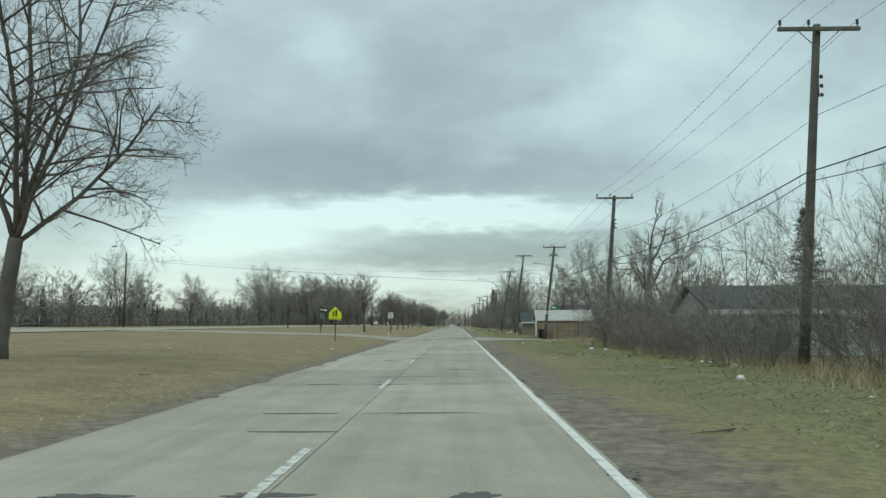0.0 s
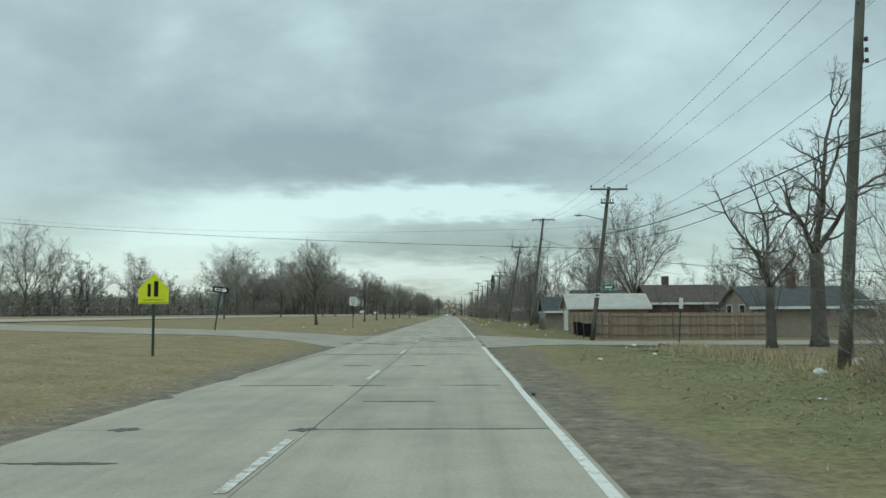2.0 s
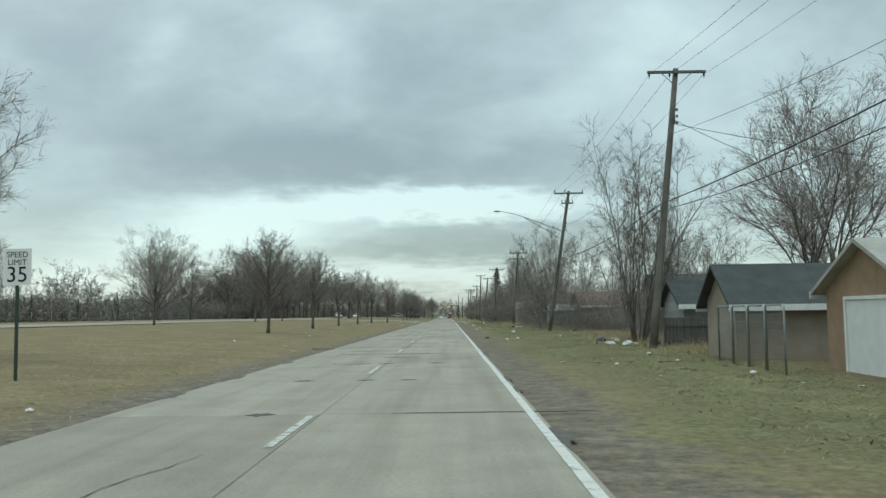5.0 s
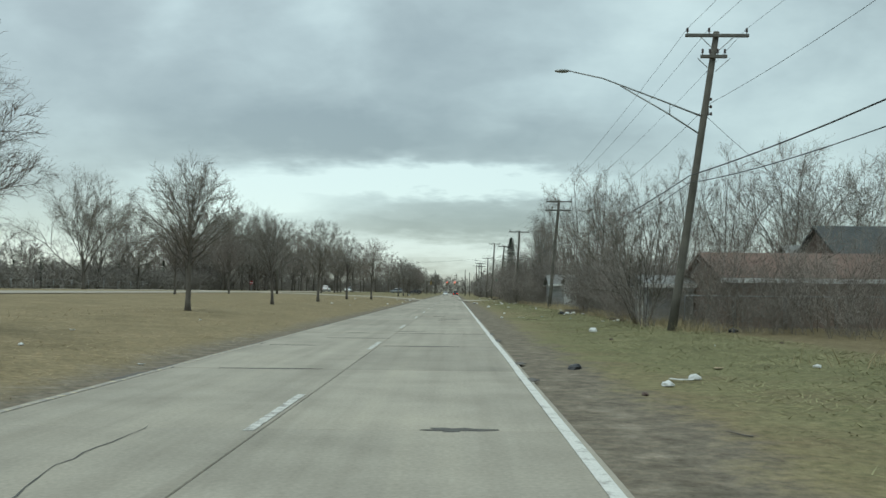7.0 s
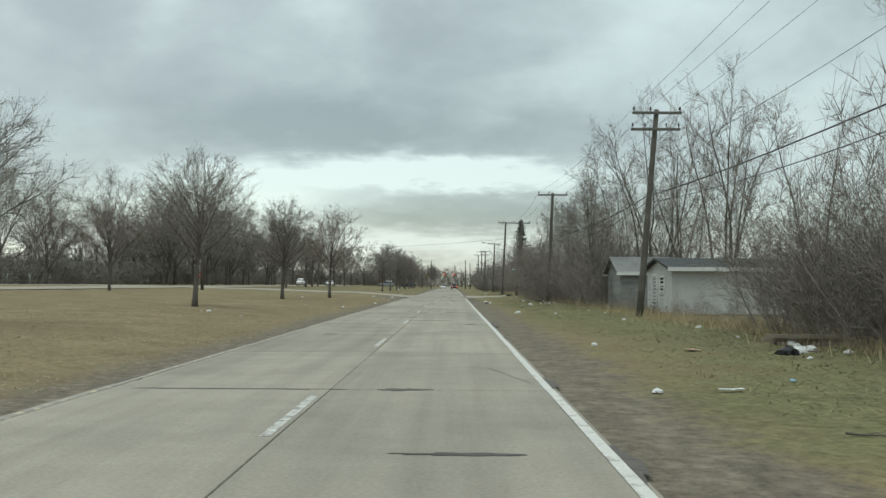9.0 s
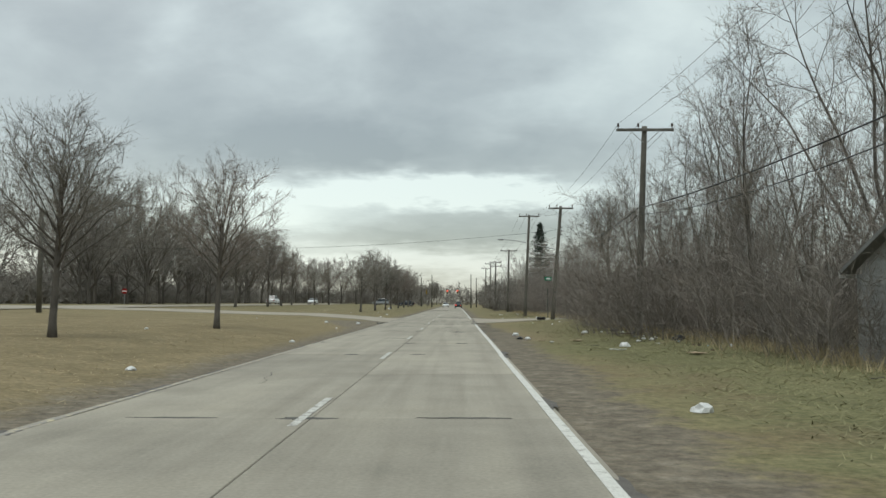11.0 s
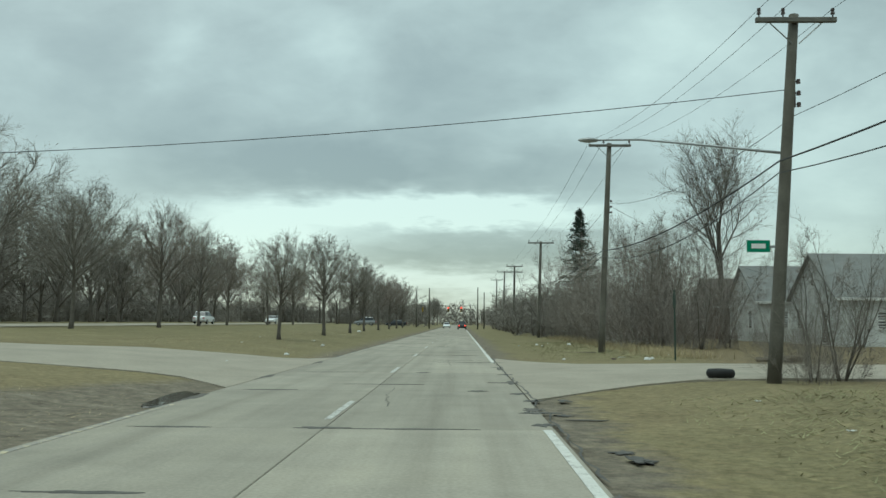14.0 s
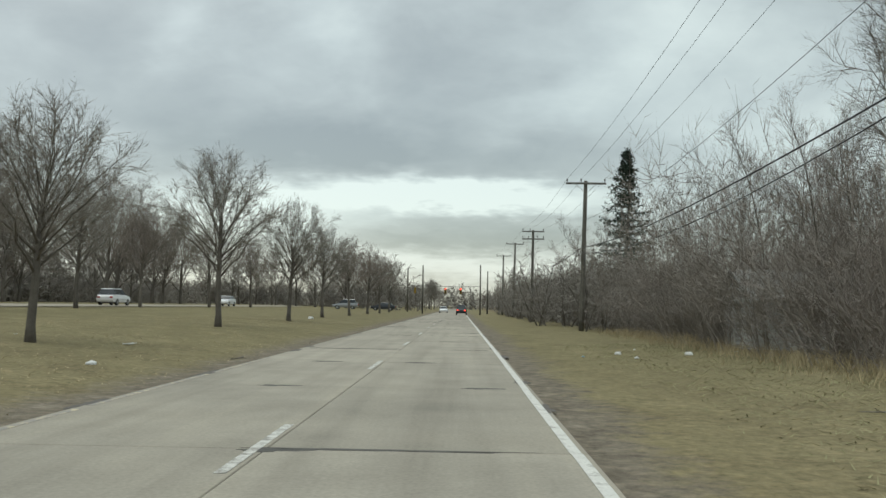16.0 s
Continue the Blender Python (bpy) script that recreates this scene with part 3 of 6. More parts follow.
def sag_path(a, b, sag, n=14, r=0.012):
    a, b = Vector(a), Vector(b)
    pts = []
    for i in range(n + 1):
        k = i / n
        p = a.lerp(b, k)
        pts.append((p.x, p.y, p.z - sag * 4 * k * (1 - k)))
    return pts, [r] * len(pts)


def wires():
    names = ("overhead_wire", "thin black power line strung between poles", "power line")
    for k in range(3):
        for (p, q) in zip(POLES, POLES[1:]):
            ob = new(names[0], tubes("overhead_wire", [sag_path(p[2][k], q[2][k], 0.45, r=0.007)], WIRE, 4))
            tagged(ob, names[1], names[2], group="power lines")
    # two thick cables hang low on the poles, a thin one higher up
    low = [5.9, 5.9, 5.7, 6.7, 5.95, 5.85, 5.6, 5.6, 5.3, 5.05, 5.2, 5.2, 5.5, 5.5]
    thin = [7.6, 7.7, 7.6, 6.95, 9.0, 8.6, 7.2, 7.0, 6.4, 7.4, 7.0, 7.0, 7.5, 7.5]
    for heights, less, r, side, sag in ((low, 0.0, 0.021, -0.16, 0.45), (low, 0.28, 0.014, -0.16, 0.75), (thin, 0.0, 0.008, 0.15, 0.6)):
        ends = []
        for (base, _, _, h, lean), z in zip(POLES, heights):
            k = (z - less - base.z) / h
            ends.append(Vector((base.x + lean[0] * k + side, base.y + lean[1] * k - 0.05, z - less)))
        for a, b in zip(ends, ends[1:]):
            ob = new("telephone_cable", tubes("telephone_cable", [sag_path(a, b, sag, r=r)], WIRE, 5))
            tagged(ob, "thick black cable strung low between poles", "cable", group="cables")
    # lines that cross the road
    def cross(a, b, sag, r):
        ob = new("crossing_cable", tubes("crossing_cable", [sag_path(a, b, sag, 24, r)], WIRE, 5))
        tagged(ob, "black cable crossing over the road", "cable", group="cables over the road")
    cross((9.85, 94, 5.7), (-46.7, 120.4, 10.7), 0.35, 0.016)
    cross((9.95, 94, 7.2), (-46.7, 120.4, 11.2), 0.9, 0.006)
    cross((7.95, 270.1, 7.05), (-46, 274, 7.3), 1.5, 0.010)
    cross((9.6, 131, 9.6), (28, 142, 6.0), 0.5, 0.012)
    cross((9.6, 131, 9.4), (30, 128, 6.0), 0.5, 0.012)
    cross((9.9, 94, 5.2), (40, 100, 4.6), 0.6, 0.014)
    cross((9.4, 165, 8.3), (20, 176, 5.0), 0.4, 0.009)
    cross((7.6, 292.6, 7.2), (24, 310, 4.2), 0.5, 0.009)


wires()

# ---- trees ----
def unit(v):
    return v / (np.linalg.norm(v) + 1e-9)


def limb(rng, start, way, length, r0, r1, n, wander, lift, droop=0.0):
    pts, rad = [np.array(start, float)], [r0]
    d = unit(np.array(way, float))
    step = length / n
    for i in range(n):
        d = unit(d + rng.normal(0, wander, 3) + np.array((0, 0, lift * (1 - i / n) - droop * (i / n))))
        pts.append(pts[-1] + d * step)
        rad.append(r0 + (r1 - r0) * (i + 1) / n)
    return np.array(pts), np.array(rad)


def off(rng, d, angle):
    """A direction turned away from d by about angle."""
    a = unit(np.cross(d, rng.normal(0, 1, 3)))
    return unit(d * math.cos(angle) + a * math.sin(angle))


def spray(rng, pts, rad, count, lo, length, angle, wander, lift, droop, r, n=3):
    """Side shoots along a limb, from the fraction lo outward."""
    out = []
    m = len(pts) - 1
    for k in range(count):
        f = lo + (1 - lo) * (k + rng.random()) / count
        i = min(m - 1, int(f * m))
        p = pts[i] + (pts[i + 1] - pts[i]) * (f * m - i)
        d = off(rng, unit(pts[i + 1] - pts[i]), angle * rng.uniform(0.7, 1.25))
        rr = min(r, rad[i] * 0.8)
        out.append(limb(rng, p, d, length * rng.uniform(0.6, 1.15) * (1.1 - 0.55 * f), rr, rr * 0.35, n, wander, lift, droop))
    return out


def stack(paths):
    """Groups of limbs with the same number of joints, as arrays."""
    groups = {}
    for pts, _ in paths:
        groups.setdefault(len(pts), []).append(pts)
    return [np.array(g, float) for g in groups.values()]


def fuzz(rng, groups, per, length, angle, lift=0.04, lo=0.05):
    """A finer order of straight twigs along limbs, all at once."""
    out = []
    for P in groups:
        m, n = P.shape[:2]
        k = np.repeat(np.arange(m), int(per)) if per >= 1 else np.flatnonzero(rng.random(m) < per)
        f = (lo + (1 - lo) * rng.random(len(k))) * (n - 1) * 0.9999
        i = f.astype(int)
        a, b = P[k, i], P[k, i + 1]
        d = (b - a) / (np.linalg.norm(b - a, axis=1)[:, None] + 1e-9)
        side = np.cross(d, rng.normal(0, 1, d.shape))
        side /= np.linalg.norm(side, axis=1)[:, None] + 1e-9
        t = (angle * rng.uniform(0.6, 1.4, len(k)))[:, None]
        way = d * np.cos(t) + side * np.sin(t) + np.array((0, 0, lift))
        way /= np.linalg.norm(way, axis=1)[:, None]
        p = a + (b - a) * (f - i)[:, None]
        q = p + way * (length * rng.uniform(0.45, 1.15, len(k)) * (1.1 - 0.4 * f / (n - 1)))[:, None]
        out.append(np.stack((p, q), 1))
    return out


def blade_mesh(name, rng, sets, mat):
    """Thin tapered twigs; sets: (arrays of joints, half width at the foot)."""
    V, F, n0 = [], [], 0
    for groups, r in sets:
        for P in groups:
            m, n = P.shape[:2]
            d = P[:, 1] - P[:, 0]
            side = np.cross(d, rng.normal(0, 1, d.shape))
            side /= np.linalg.norm(side, axis=1)[:, None] + 1e-9
            w = r * 1.25 * (1 - 0.75 * np.arange(n - 1) / max(1, n - 1))
            left, right = P[:, :-1] - side[:, None] * w[None, :, None], P[:, :-1] + side[:, None] * w[None, :, None]
            ring = np.concatenate((np.stack((left, right), 2).reshape(m, -1, 3), P[:, -1:]), 1)
            c = 2 * (n - 1) + 1
            V.append(ring.reshape(-1, 3))
            o = n0 + np.arange(m) * c
            for j in range(n - 2):
                F += np.stack((o + 2 * j, o + 2 * j + 1, o + 2 * j + 3, o + 2 * j + 2), 1).tolist()
            F += np.stack((o + c - 3, o + c - 2, o + c - 1), 1).tolist()
            n0 += m * c
    return raw(name, np.concatenate(V).tolist(), F, mat)


def finish(rng, wood, sets, twig_mat, coarse=False):
    V, F = tube_data(wood, (lambda r: 5 if r > 0.1 else 3) if coarse else (lambda r: 8 if r > 0.08 else 4 if r > 0.03 else 3))
    return raw("trunk", V, F, BARK, smooth=True), blade_mesh("crown", rng, sets, twig_mat)


def tree_env(seed, h, rx, rz, cz, zone, r0, limbs, sub, sides, twigs, droop=0.0, tw=1.0, mat=None, lean=0.0, coarse=False, tips=2):
    """A leafless tree whose limbs fan out from a zone of the trunk to a rounded crown; all measures but h and the radii are shares of h."""
    rng = np.random.default_rng(seed)
    top = h * zone[1]
    trunk = limb(rng, (0, 0, -0.3), (lean, 0, 1), top + 0.3, r0, r0 * 0.55, 6, 0.025, 0.01)
    trunk[1][0] = r0 * 1.4
    wood, fine = [trunk], []
    for k in range(limbs):
        g = (k + rng.uniform(0.1, 0.9)) / limbs
        f = (zone[0] + (zone[1] - zone[0]) * g ** 0.8) / zone[1]
        i = min(5, int(f * 6))
        p = trunk[0][i] + (trunk[0][i + 1] - trunk[0][i]) * (f * 6 - i)
        a, phi = k * 2.4 + rng.uniform(-.4, .4), (1 - g) ** 0.75 * 1.72 + rng.uniform(-.12, .12)
        q = rng.uniform(0.82, 1.06)
        tip = np.array((math.cos(a) * math.sin(phi) * rx * q, math.sin(a) * math.sin(phi) * rx * q, cz + rz * math.cos(phi) * q)) * h
        tip[:2] += trunk[0][-1][:2]
        mid = (p + tip) / 2 + np.array((rng.normal(0, .02), rng.normal(0, .02), rng.uniform(-0.01, 0.05))) * h
        u = np.linspace(0, 1, 7)[:, None]
        pts = (1 - u) ** 2 * p + 2 * u * (1 - u) * mid + u * u * tip + rng.normal(0, 0.006 * h, (7, 3)) * np.sin(u * math.pi)
        rl = r0 * (0.30 if sub else 0.27) * (1.15 - 0.5 * g)
        L = (pts, np.linspace(rl, rl * 0.18, 7))
        wood.append(L)
        arms = [L]
        if sub:
            more = spray(rng, *L, sub, 0.15, h * 0.30, 0.62, 0.09, 0.05, droop * 0.3, rl * 0.45, 2 if coarse else 5)
            wood += more
            arms += more
        for m in arms:
            fine += spray(rng, *m, sides, 0.14, h * (0.15 if sub else 0.19), 0.62, 0.14, 0.05, droop, 0.0016 * h * tw, 2)
    one = stack(fine)
    two = fuzz(rng, one, twigs, h * (0.085 if sub else 0.10), 0.62, 0.04 - droop)
    three = fuzz(rng, two, tips, h * 0.042, 0.62, 0.03 - droop)
    return finish(rng, wood, [(one, 0.0016 * h * tw), (two, 0.0009 * h * tw), (three, 0.0006 * h * tw)], mat or TWIG, coarse)


def tree_spread(seed, trunk_h, r0, leaders, length, branches, reach, wander=0.08, droop=0.05, mat=None, dense=8, thick=0.42, rise=0.0):
    """An old tree: a stout trunk that forks low into leaders, with long side branches that reach outward."""
    rng = np.random.default_rng(seed)
    trunk = limb(rng, (0, 0, -0.3), (0.02, 0, 1), trunk_h + 0.3, r0, r0 * 0.8, 5, 0.04, 0.0)
    trunk[1][0] = r0 * 1.35
    wood, fine = [trunk], []
    for a, tilt, share in leaders:
        d = (math.cos(radians(a)) * math.sin(radians(tilt)), math.sin(radians(a)) * math.sin(radians(tilt)), math.cos(radians(tilt)))
        f = rng.uniform(0.75, 1.0)
        p = trunk[0][-1] * f + trunk[0][-2] * (1 - f)
        L = limb(rng, p, d, length * share, r0 * thick * (0.6 + 0.5 * share), 0.03, 11, wander, 0.05)
        wood.append(L)
        for b in spray(rng, *L, branches, 0.10, reach * share, 1.05, wander, rise, droop, r0 * 0.16, 7):
            wood.append(b)
            fine += spray(rng, *b, dense, 0.15, reach * 0.34, 0.75, 0.10, 0.05, droop * 0.4, 0.014, 3)
    one = stack(fine)
    two = fuzz(rng, one, 7, reach * 0.14, 0.7, 0.08)
    three = fuzz(rng, two, 2, reach * 0.07, 0.7, 0.06)
    return finish(rng, wood, [(one, 0.013), (two, 0.0075), (three, 0.005)], mat or TWIG)


def tree_row(seed, wide=1.0, mat=None, twigs=13):
    return tree_env(seed, 7.4, 0.32 * wide, 0.38, 0.62, (0.28, 0.62), 0.13, 28, 0, 11, twigs, tw=0.82, mat=mat)


def tree_big(seed, droop=0.0, wide=1.0, mat=None, zone=(0.10, 0.34), limbs=9, h=16.0, cz=0.58, rz=0.42, dense=8, tw=0.64):
    return tree_env(seed, h, 0.40 * wide, rz, cz, zone, 0.019 * h, limbs, 9, dense, 7, droop, tw, mat)


def tree_far(seed, wide, mat=None, h=13.0, sub=5, sides=5, twigs=6, tw=1.5, tips=1):
    """A woodland tree seen from far off: a rounded crown of twigs on forked limbs."""
    return tree_env(seed, h, 0.42 * wide, 0.42, 0.56, (0.10, 0.40), 0.24, 9, sub, sides, twigs, 0.03, tw, mat, coarse=True, tips=tips)


def tree_tall(seed, h=12.0, stems=4, spread=0.16, dens=1.0, twig_mat=None, stout=1.0):
    """A scrubby upright tree with several thin stems."""
    rng = np.random.default_rng(seed)
    wood, fine = [], []
    for k in range(stems):
        a = rng.uniform(0, 6.28)
        d = (math.cos(a) * spread * rng.uniform(0.3, 1.4), math.sin(a) * spread * rng.uniform(0.3, 1.4), 1)
        L = limb(rng, (math.cos(a) * 0.25, math.sin(a) * 0.25, -0.2), d, h * rng.uniform(0.75, 1.05), (0.0062 * h + 0.012) * stout, 0.009, 10, 0.075, 0.02)
        wood.append(L)
        for b in spray(rng, *L, int(15 * dens), 0.16, h * 0.26, 0.66, 0.12, 0.09, 0.0, 0.018, 4):
            wood.append(b)
            fine += spray(rng, *b, int(6 * dens), 0.15, h * 0.11, 0.6, 0.14, 0.05, 0.0, 0.009, 2)
    one = stack(fine)
    two = fuzz(rng, one, 7, h * 0.068, 0.62, 0.05)
    three = fuzz(rng, two, 2, h * 0.036, 0.62, 0.04)
    return finish(rng, wood, [(one, 0.009), (two, 0.0055), (three, 0.004)], twig_mat or TWIG)


def bush_mesh(seed, h=3.6, r=2.3, stems=21, twig_mat=None):
    """Dense leafless brush: many arching stems from a wide foot, with a haze of fine twigs."""
    rng = np.random.default_rng(seed)
    wood, fine = [], []
    for k in range(stems):
        a, q = rng.uniform(0, 6.28), r * 0.8 * math.sqrt(rng.random())
        c = a + rng.uniform(-.8, .8)
        d = (math.cos(c) * rng.uniform(0, .8), math.sin(c) * rng.uniform(0, .8), 1)
        L = limb(rng, (math.cos(a) * q, math.sin(a) * q, -0.1), d, h * rng.uniform(0.35, 1.1), 0.011, 0.004, 5, 0.08, 0.03, 0.10)
        wood.append(L)
        fine += spray(rng, *L, 10, 0.0, h * 0.34, 0.70, 0.08, 0.06, 0.03, 0.005, 2)
    one = stack(fine)
    two = fuzz(rng, one, 10, h * 0.165, 0.66, 0.10)
    three = fuzz(rng, two, 0.6, h * 0.10, 0.7, 0.08)
    V, F = tube_data(wood, lambda q: 3)
    return raw("stems", V, F, BRUSH), blade_mesh("twigs", rng, [(one, 0.0048), (two, 0.0040), (three, 0.0034)], twig_mat or BRUSH)


def far_bush(seed, h=4.2, r=3.4, thick=1.0, per=4):
    """Brush seen from far off, as one mesh of stems and one of twigs."""
    rng = np.random.default_rng(seed)
    wood, fine = [], []
    for k in range(16):
        a, q = rng.uniform(0, 6.28), r * math.sqrt(rng.random())
        L = limb(rng, (math.cos(a) * q, math.sin(a) * q, -0.1), (rng.normal(0, .25), rng.normal(0, .25), 1), h * rng.uniform(0.55, 1.05), 0.05, 0.02, 3, 0.12, 0.0)
        wood.append(L)
        fine += spray(rng, *L, 8, 0.0, h * 0.38, 0.95, 0.1, 0.0, 0.02, 0.05 * thick, 2)
    one = stack(fine)
    two = fuzz(rng, one, per, h * 0.22, 0.9, 0.0)
    three = fuzz(rng, two, 1, h * 0.13, 0.8, 0.0)
    return raw("stem_clump", *tube_data(wood, lambda q: 3), BARK), blade_mesh("branch_clump", rng, [(one, 0.05 * thick), (two, 0.034 * thick), (three, 0.026 * thick)], TWIG)


def conifer_mesh(seed, h=15.0, r=3.7, step=0.03, per=14, tips=3):
    """A spruce: whorls of level branches that shorten upward, hung with needled twigs."""
    rng = np.random.default_rng(seed)
    trunk = limb(rng, (0, 0, -0.2), (0, 0, 1), h, 0.016 * h, 0.015, 10, 0.01, 0)
    tr = raw("trunk", *tube_data([trunk], lambda q: 7), BARK)
    fine, z = [], h * 0.06
    while z < h * 0.975:
        f = 1 - z / h
        for k in range(7):
            a = 6.283 * (k + rng.uniform(-.45, .45)) / 7 + z
            L = (r * f ** 0.9 + 0.12) * rng.uniform(0.6, 1.15)
            fine.append(limb(rng, (0, 0, z + rng.uniform(-.5, .5) * step * h), (math.cos(a), math.sin(a), -0.18 + 0.75 * (1 - f) ** 2), L, 0.03, 0.01, 4, 0.05, 0.0, -0.12))
        z += h * step * rng.uniform(0.8, 1.2)
    one = stack(fine)
    two = fuzz(rng, one, per, r * 0.11, 0.95, -0.22)
    three = fuzz(rng, two, tips, r * 0.06, 0.7, -0.15)
    return tr, blade_mesh("crown", rng, [(one, 0.05), (two, 0.045), (three, 0.035)], NEEDLE)


def plant(kind, meshes, x, y, rz, s, label, category, group="", sz=None, sink=0.0, parts=("trunk", "crown")):
    t = thing(kind, label, category, (x, y, gz(x, y) - sink), rz, group)
    t.scale = (s, s, sz or s)
    for n, me in zip(parts, meshes):
        p = part(n, me, None, t)
        if n != "trunk":
            tagged(p, kind="stuff")
    return t


rnd = random.Random(11)
ROW = [tree_row(21), tree_row(22, 1.15), tree_row(23, 0.95), tree_row(24, 1.05, REDTWIG)]
BIG = [tree_big(31), tree_big(32, 0.10, 1.15), tree_big(33, 0.02, 0.95, REDTWIG, (0.12, 0.4))]
TALL = [tree_tall(41), tree_tall(42, stems=3, spread=0.22), tree_tall(43, stems=5, spread=0.3, dens=0.8), tree_tall(44, stems=2, spread=0.1, dens=1.1, twig_mat=REDTWIG)]
BUSH = [bush_mesh(51), bush_mesh(52, 4.3, 2.2), bush_mesh(53, 3.0, 2.5, 22, REDTWIG), bush_mesh(54, 5.0, 2.1)]
CONIFER = conifer_mesh(61, 15.0, 4.5)
SHRUB = conifer_mesh(62, 15.0, 5.0, 0.055, 7, 1)
UNDER = [far_bush(81, thick=0.42, per=11), far_bush(82, thick=0.42, per=11)]
DENSE = [far_bush(83, 4.0, 4.2, 1.6, 4), far_bush(84, 4.6, 4.0, 1.6, 4)]
MEDIUM = [far_bush(85, 4.2, 4.0, 1.0, 6), far_bush(86, 4.6, 3.8, 1.0, 6)]
WOOD = [tree_far(74, 1.05, sides=6), tree_far(75, 1.15, sides=6), tree_far(76, 0.95, REDTWIG, sides=6)]
FAR = [tree_far(71, 1.0, sub=4, sides=4, twigs=6, tw=2.3), tree_far(72, 1.15, sub=4, sides=4, twigs=6, tw=2.3), tree_far(73, 0.9, REDTWIG, sub=4, sides=4, twigs=6, tw=2.3)]

# trees in a row along the field
for i, (x, y, s) in enumerate([(-12.7, 116.4, 1.08), (-11.9, 152.1, 0.95), (-12.0, 171.6, 0.98), (-12.1, 190.2, 0.86), (-12.0, 209.0, 1.0), (-12.0, 229.5, 1.0), (-10.4, 241.3, 1.02),
                               (-10.9, 302.0, 0.98), (-10.9, 319.2, 1.12), (-10.8, 335.0, 1.1), (-11.2, 351.0, 1.1), (-11.0, 367.0, 1.15), (-11.0, 384.0, 1.15), (-11.0, 400.0, 1.15), (-11.2, 418.0, 1.1)]):
    plant("park_tree", ROW[(i * 3 + i // 4) % 4], x, y, rnd.uniform(0, 360), s * 1.0, "young leafless tree with a dense oval crown", "tree", "row of park trees", s * rnd.uniform(0.86, 0.96))
for i, (x, y, s) in enumerate([(-28.3, 178, 0.85), (-27.5, 238, 0.9), (-27.3, 310.2, 1.32), (-26.9, 326.8, 1.30), (-28.5, 344, 1.25), (-30.0, 361, 1.25), (-29, 380, 1.3), (-29, 400, 1.3), (-28, 142, 0.7), (-27.2, 216.5, 0.85)]):
    plant("park_tree", ROW[(i * 2 + 1) % 4], x, y, rnd.uniform(0, 360), s, "leafless tree beside the park drive", "tree", "trees by the drive", s * rnd.uniform(0.95, 1.1))
OLD = tree_spread(38, 3.6, 0.27, [(0, 22, 1.0), (75, 12, 1.0), (180, 20, 0.9), (290, 24, 0.85), (330, 38, 0.75), (20, 52, 0.6)], 10.5, 15, 5.4, 0.075, 0.03, dense=9, thick=0.34)
plant("old_tree", OLD, -13.8, 25.4, 0, 1.0, "large leafless tree with rising limbs and long level branches", "tree")
plant("willow", BIG[1], -68.5, 298, 20, 1.2, "broad old leafless tree with drooping twigs", "tree", sz=1.15)
plant("willow", BIG[1], -44, 327, 200, 1.12, "broad old leafless tree with drooping twigs", "tree")
for x, y, k, s in [(-48, 352, 1, 1.0), (-52, 371, 0, 1.1), (-48, 316, 0, 1.05), (-46, 392, 2, 1.0), (-52, 410, 1, 1.1), (-62, 350, 2, 1.15), (-60, 296, 2, 0.8), (-75, 330, 0, 1.15), (-50, 425, 0, 1.0)]:
    plant("old_tree", BIG[k], x, y, rnd.uniform(0, 360), s, "tall leafless tree at the edge of the park wood", "tree", "park wood")
for i in range(30):
    y = 296 + i * 5.0 + rnd.uniform(-3, 3)
    x = -(46 + 30 * rnd.random())
    if x < -0.46 * (y - 203):
        y += 45
    plant("wood_tree", WOOD[i % 3], x, y, rnd.uniform(0, 360), rnd.uniform(0.95, 1.4), "tall leafless tree at the edge of the park wood", "tree", "park wood", sink=0.2)
for x, y, k, s in [(-57, 265, 1, 1.08), (-72, 181, 0, 0.93), (-70, 225, 2, 0.78), (-78, 205, 1, 0.8), (-52, 300, 2, 1.0), (-84, 160, 2, 0.85)]:
    plant("old_tree", BIG[k], x, y, rnd.uniform(0, 360), s, "broad leafless tree standing before the far wood", "tree", "trees before the wood")
# woods far across the field
for i in range(70):
    y = 70 + i * 5.6 + rnd.uniform(-3, 3)
    x = -(72 + 46 * rnd.random() - 12 * min(1, max(0, (y - 250) / 100)))
    s = rnd.uniform(0.55, 1.1)
    plant("far_tree", FAR[i % 3], x, y, rnd.uniform(0, 360), s, "leafless tree in the wood across the field", "tree", "wood across the field", sink=0.2)
def scrub_band(name, label, places, kinds):
    """Uncountable far brush, joined into one mesh."""
    V, F, n = [], [], 0
    for k, (x, y, s) in enumerate(places):
        for me in kinds[k % 2]:
            co = np.empty(len(me.vertices) * 3)
            me.vertices.foreach_get("co", co)
            co = co.reshape(-1, 3) * s
            a = rnd.uniform(0, 6.28)
            c, sn = math.cos(a), math.sin(a)
            V.append(np.stack((x + co[:, 0] * c - co[:, 1] * sn, y + co[:, 0] * sn + co[:, 1] * c, gz(x, y) + co[:, 2]), 1))
            F += [tuple(n + q for q in p.vertices) for p in me.polygons]
            n += len(co)
    tagged(new(name, raw(name, np.concatenate(V).tolist(), F, TWIG)), label, "undergrowth", kind="stuff")


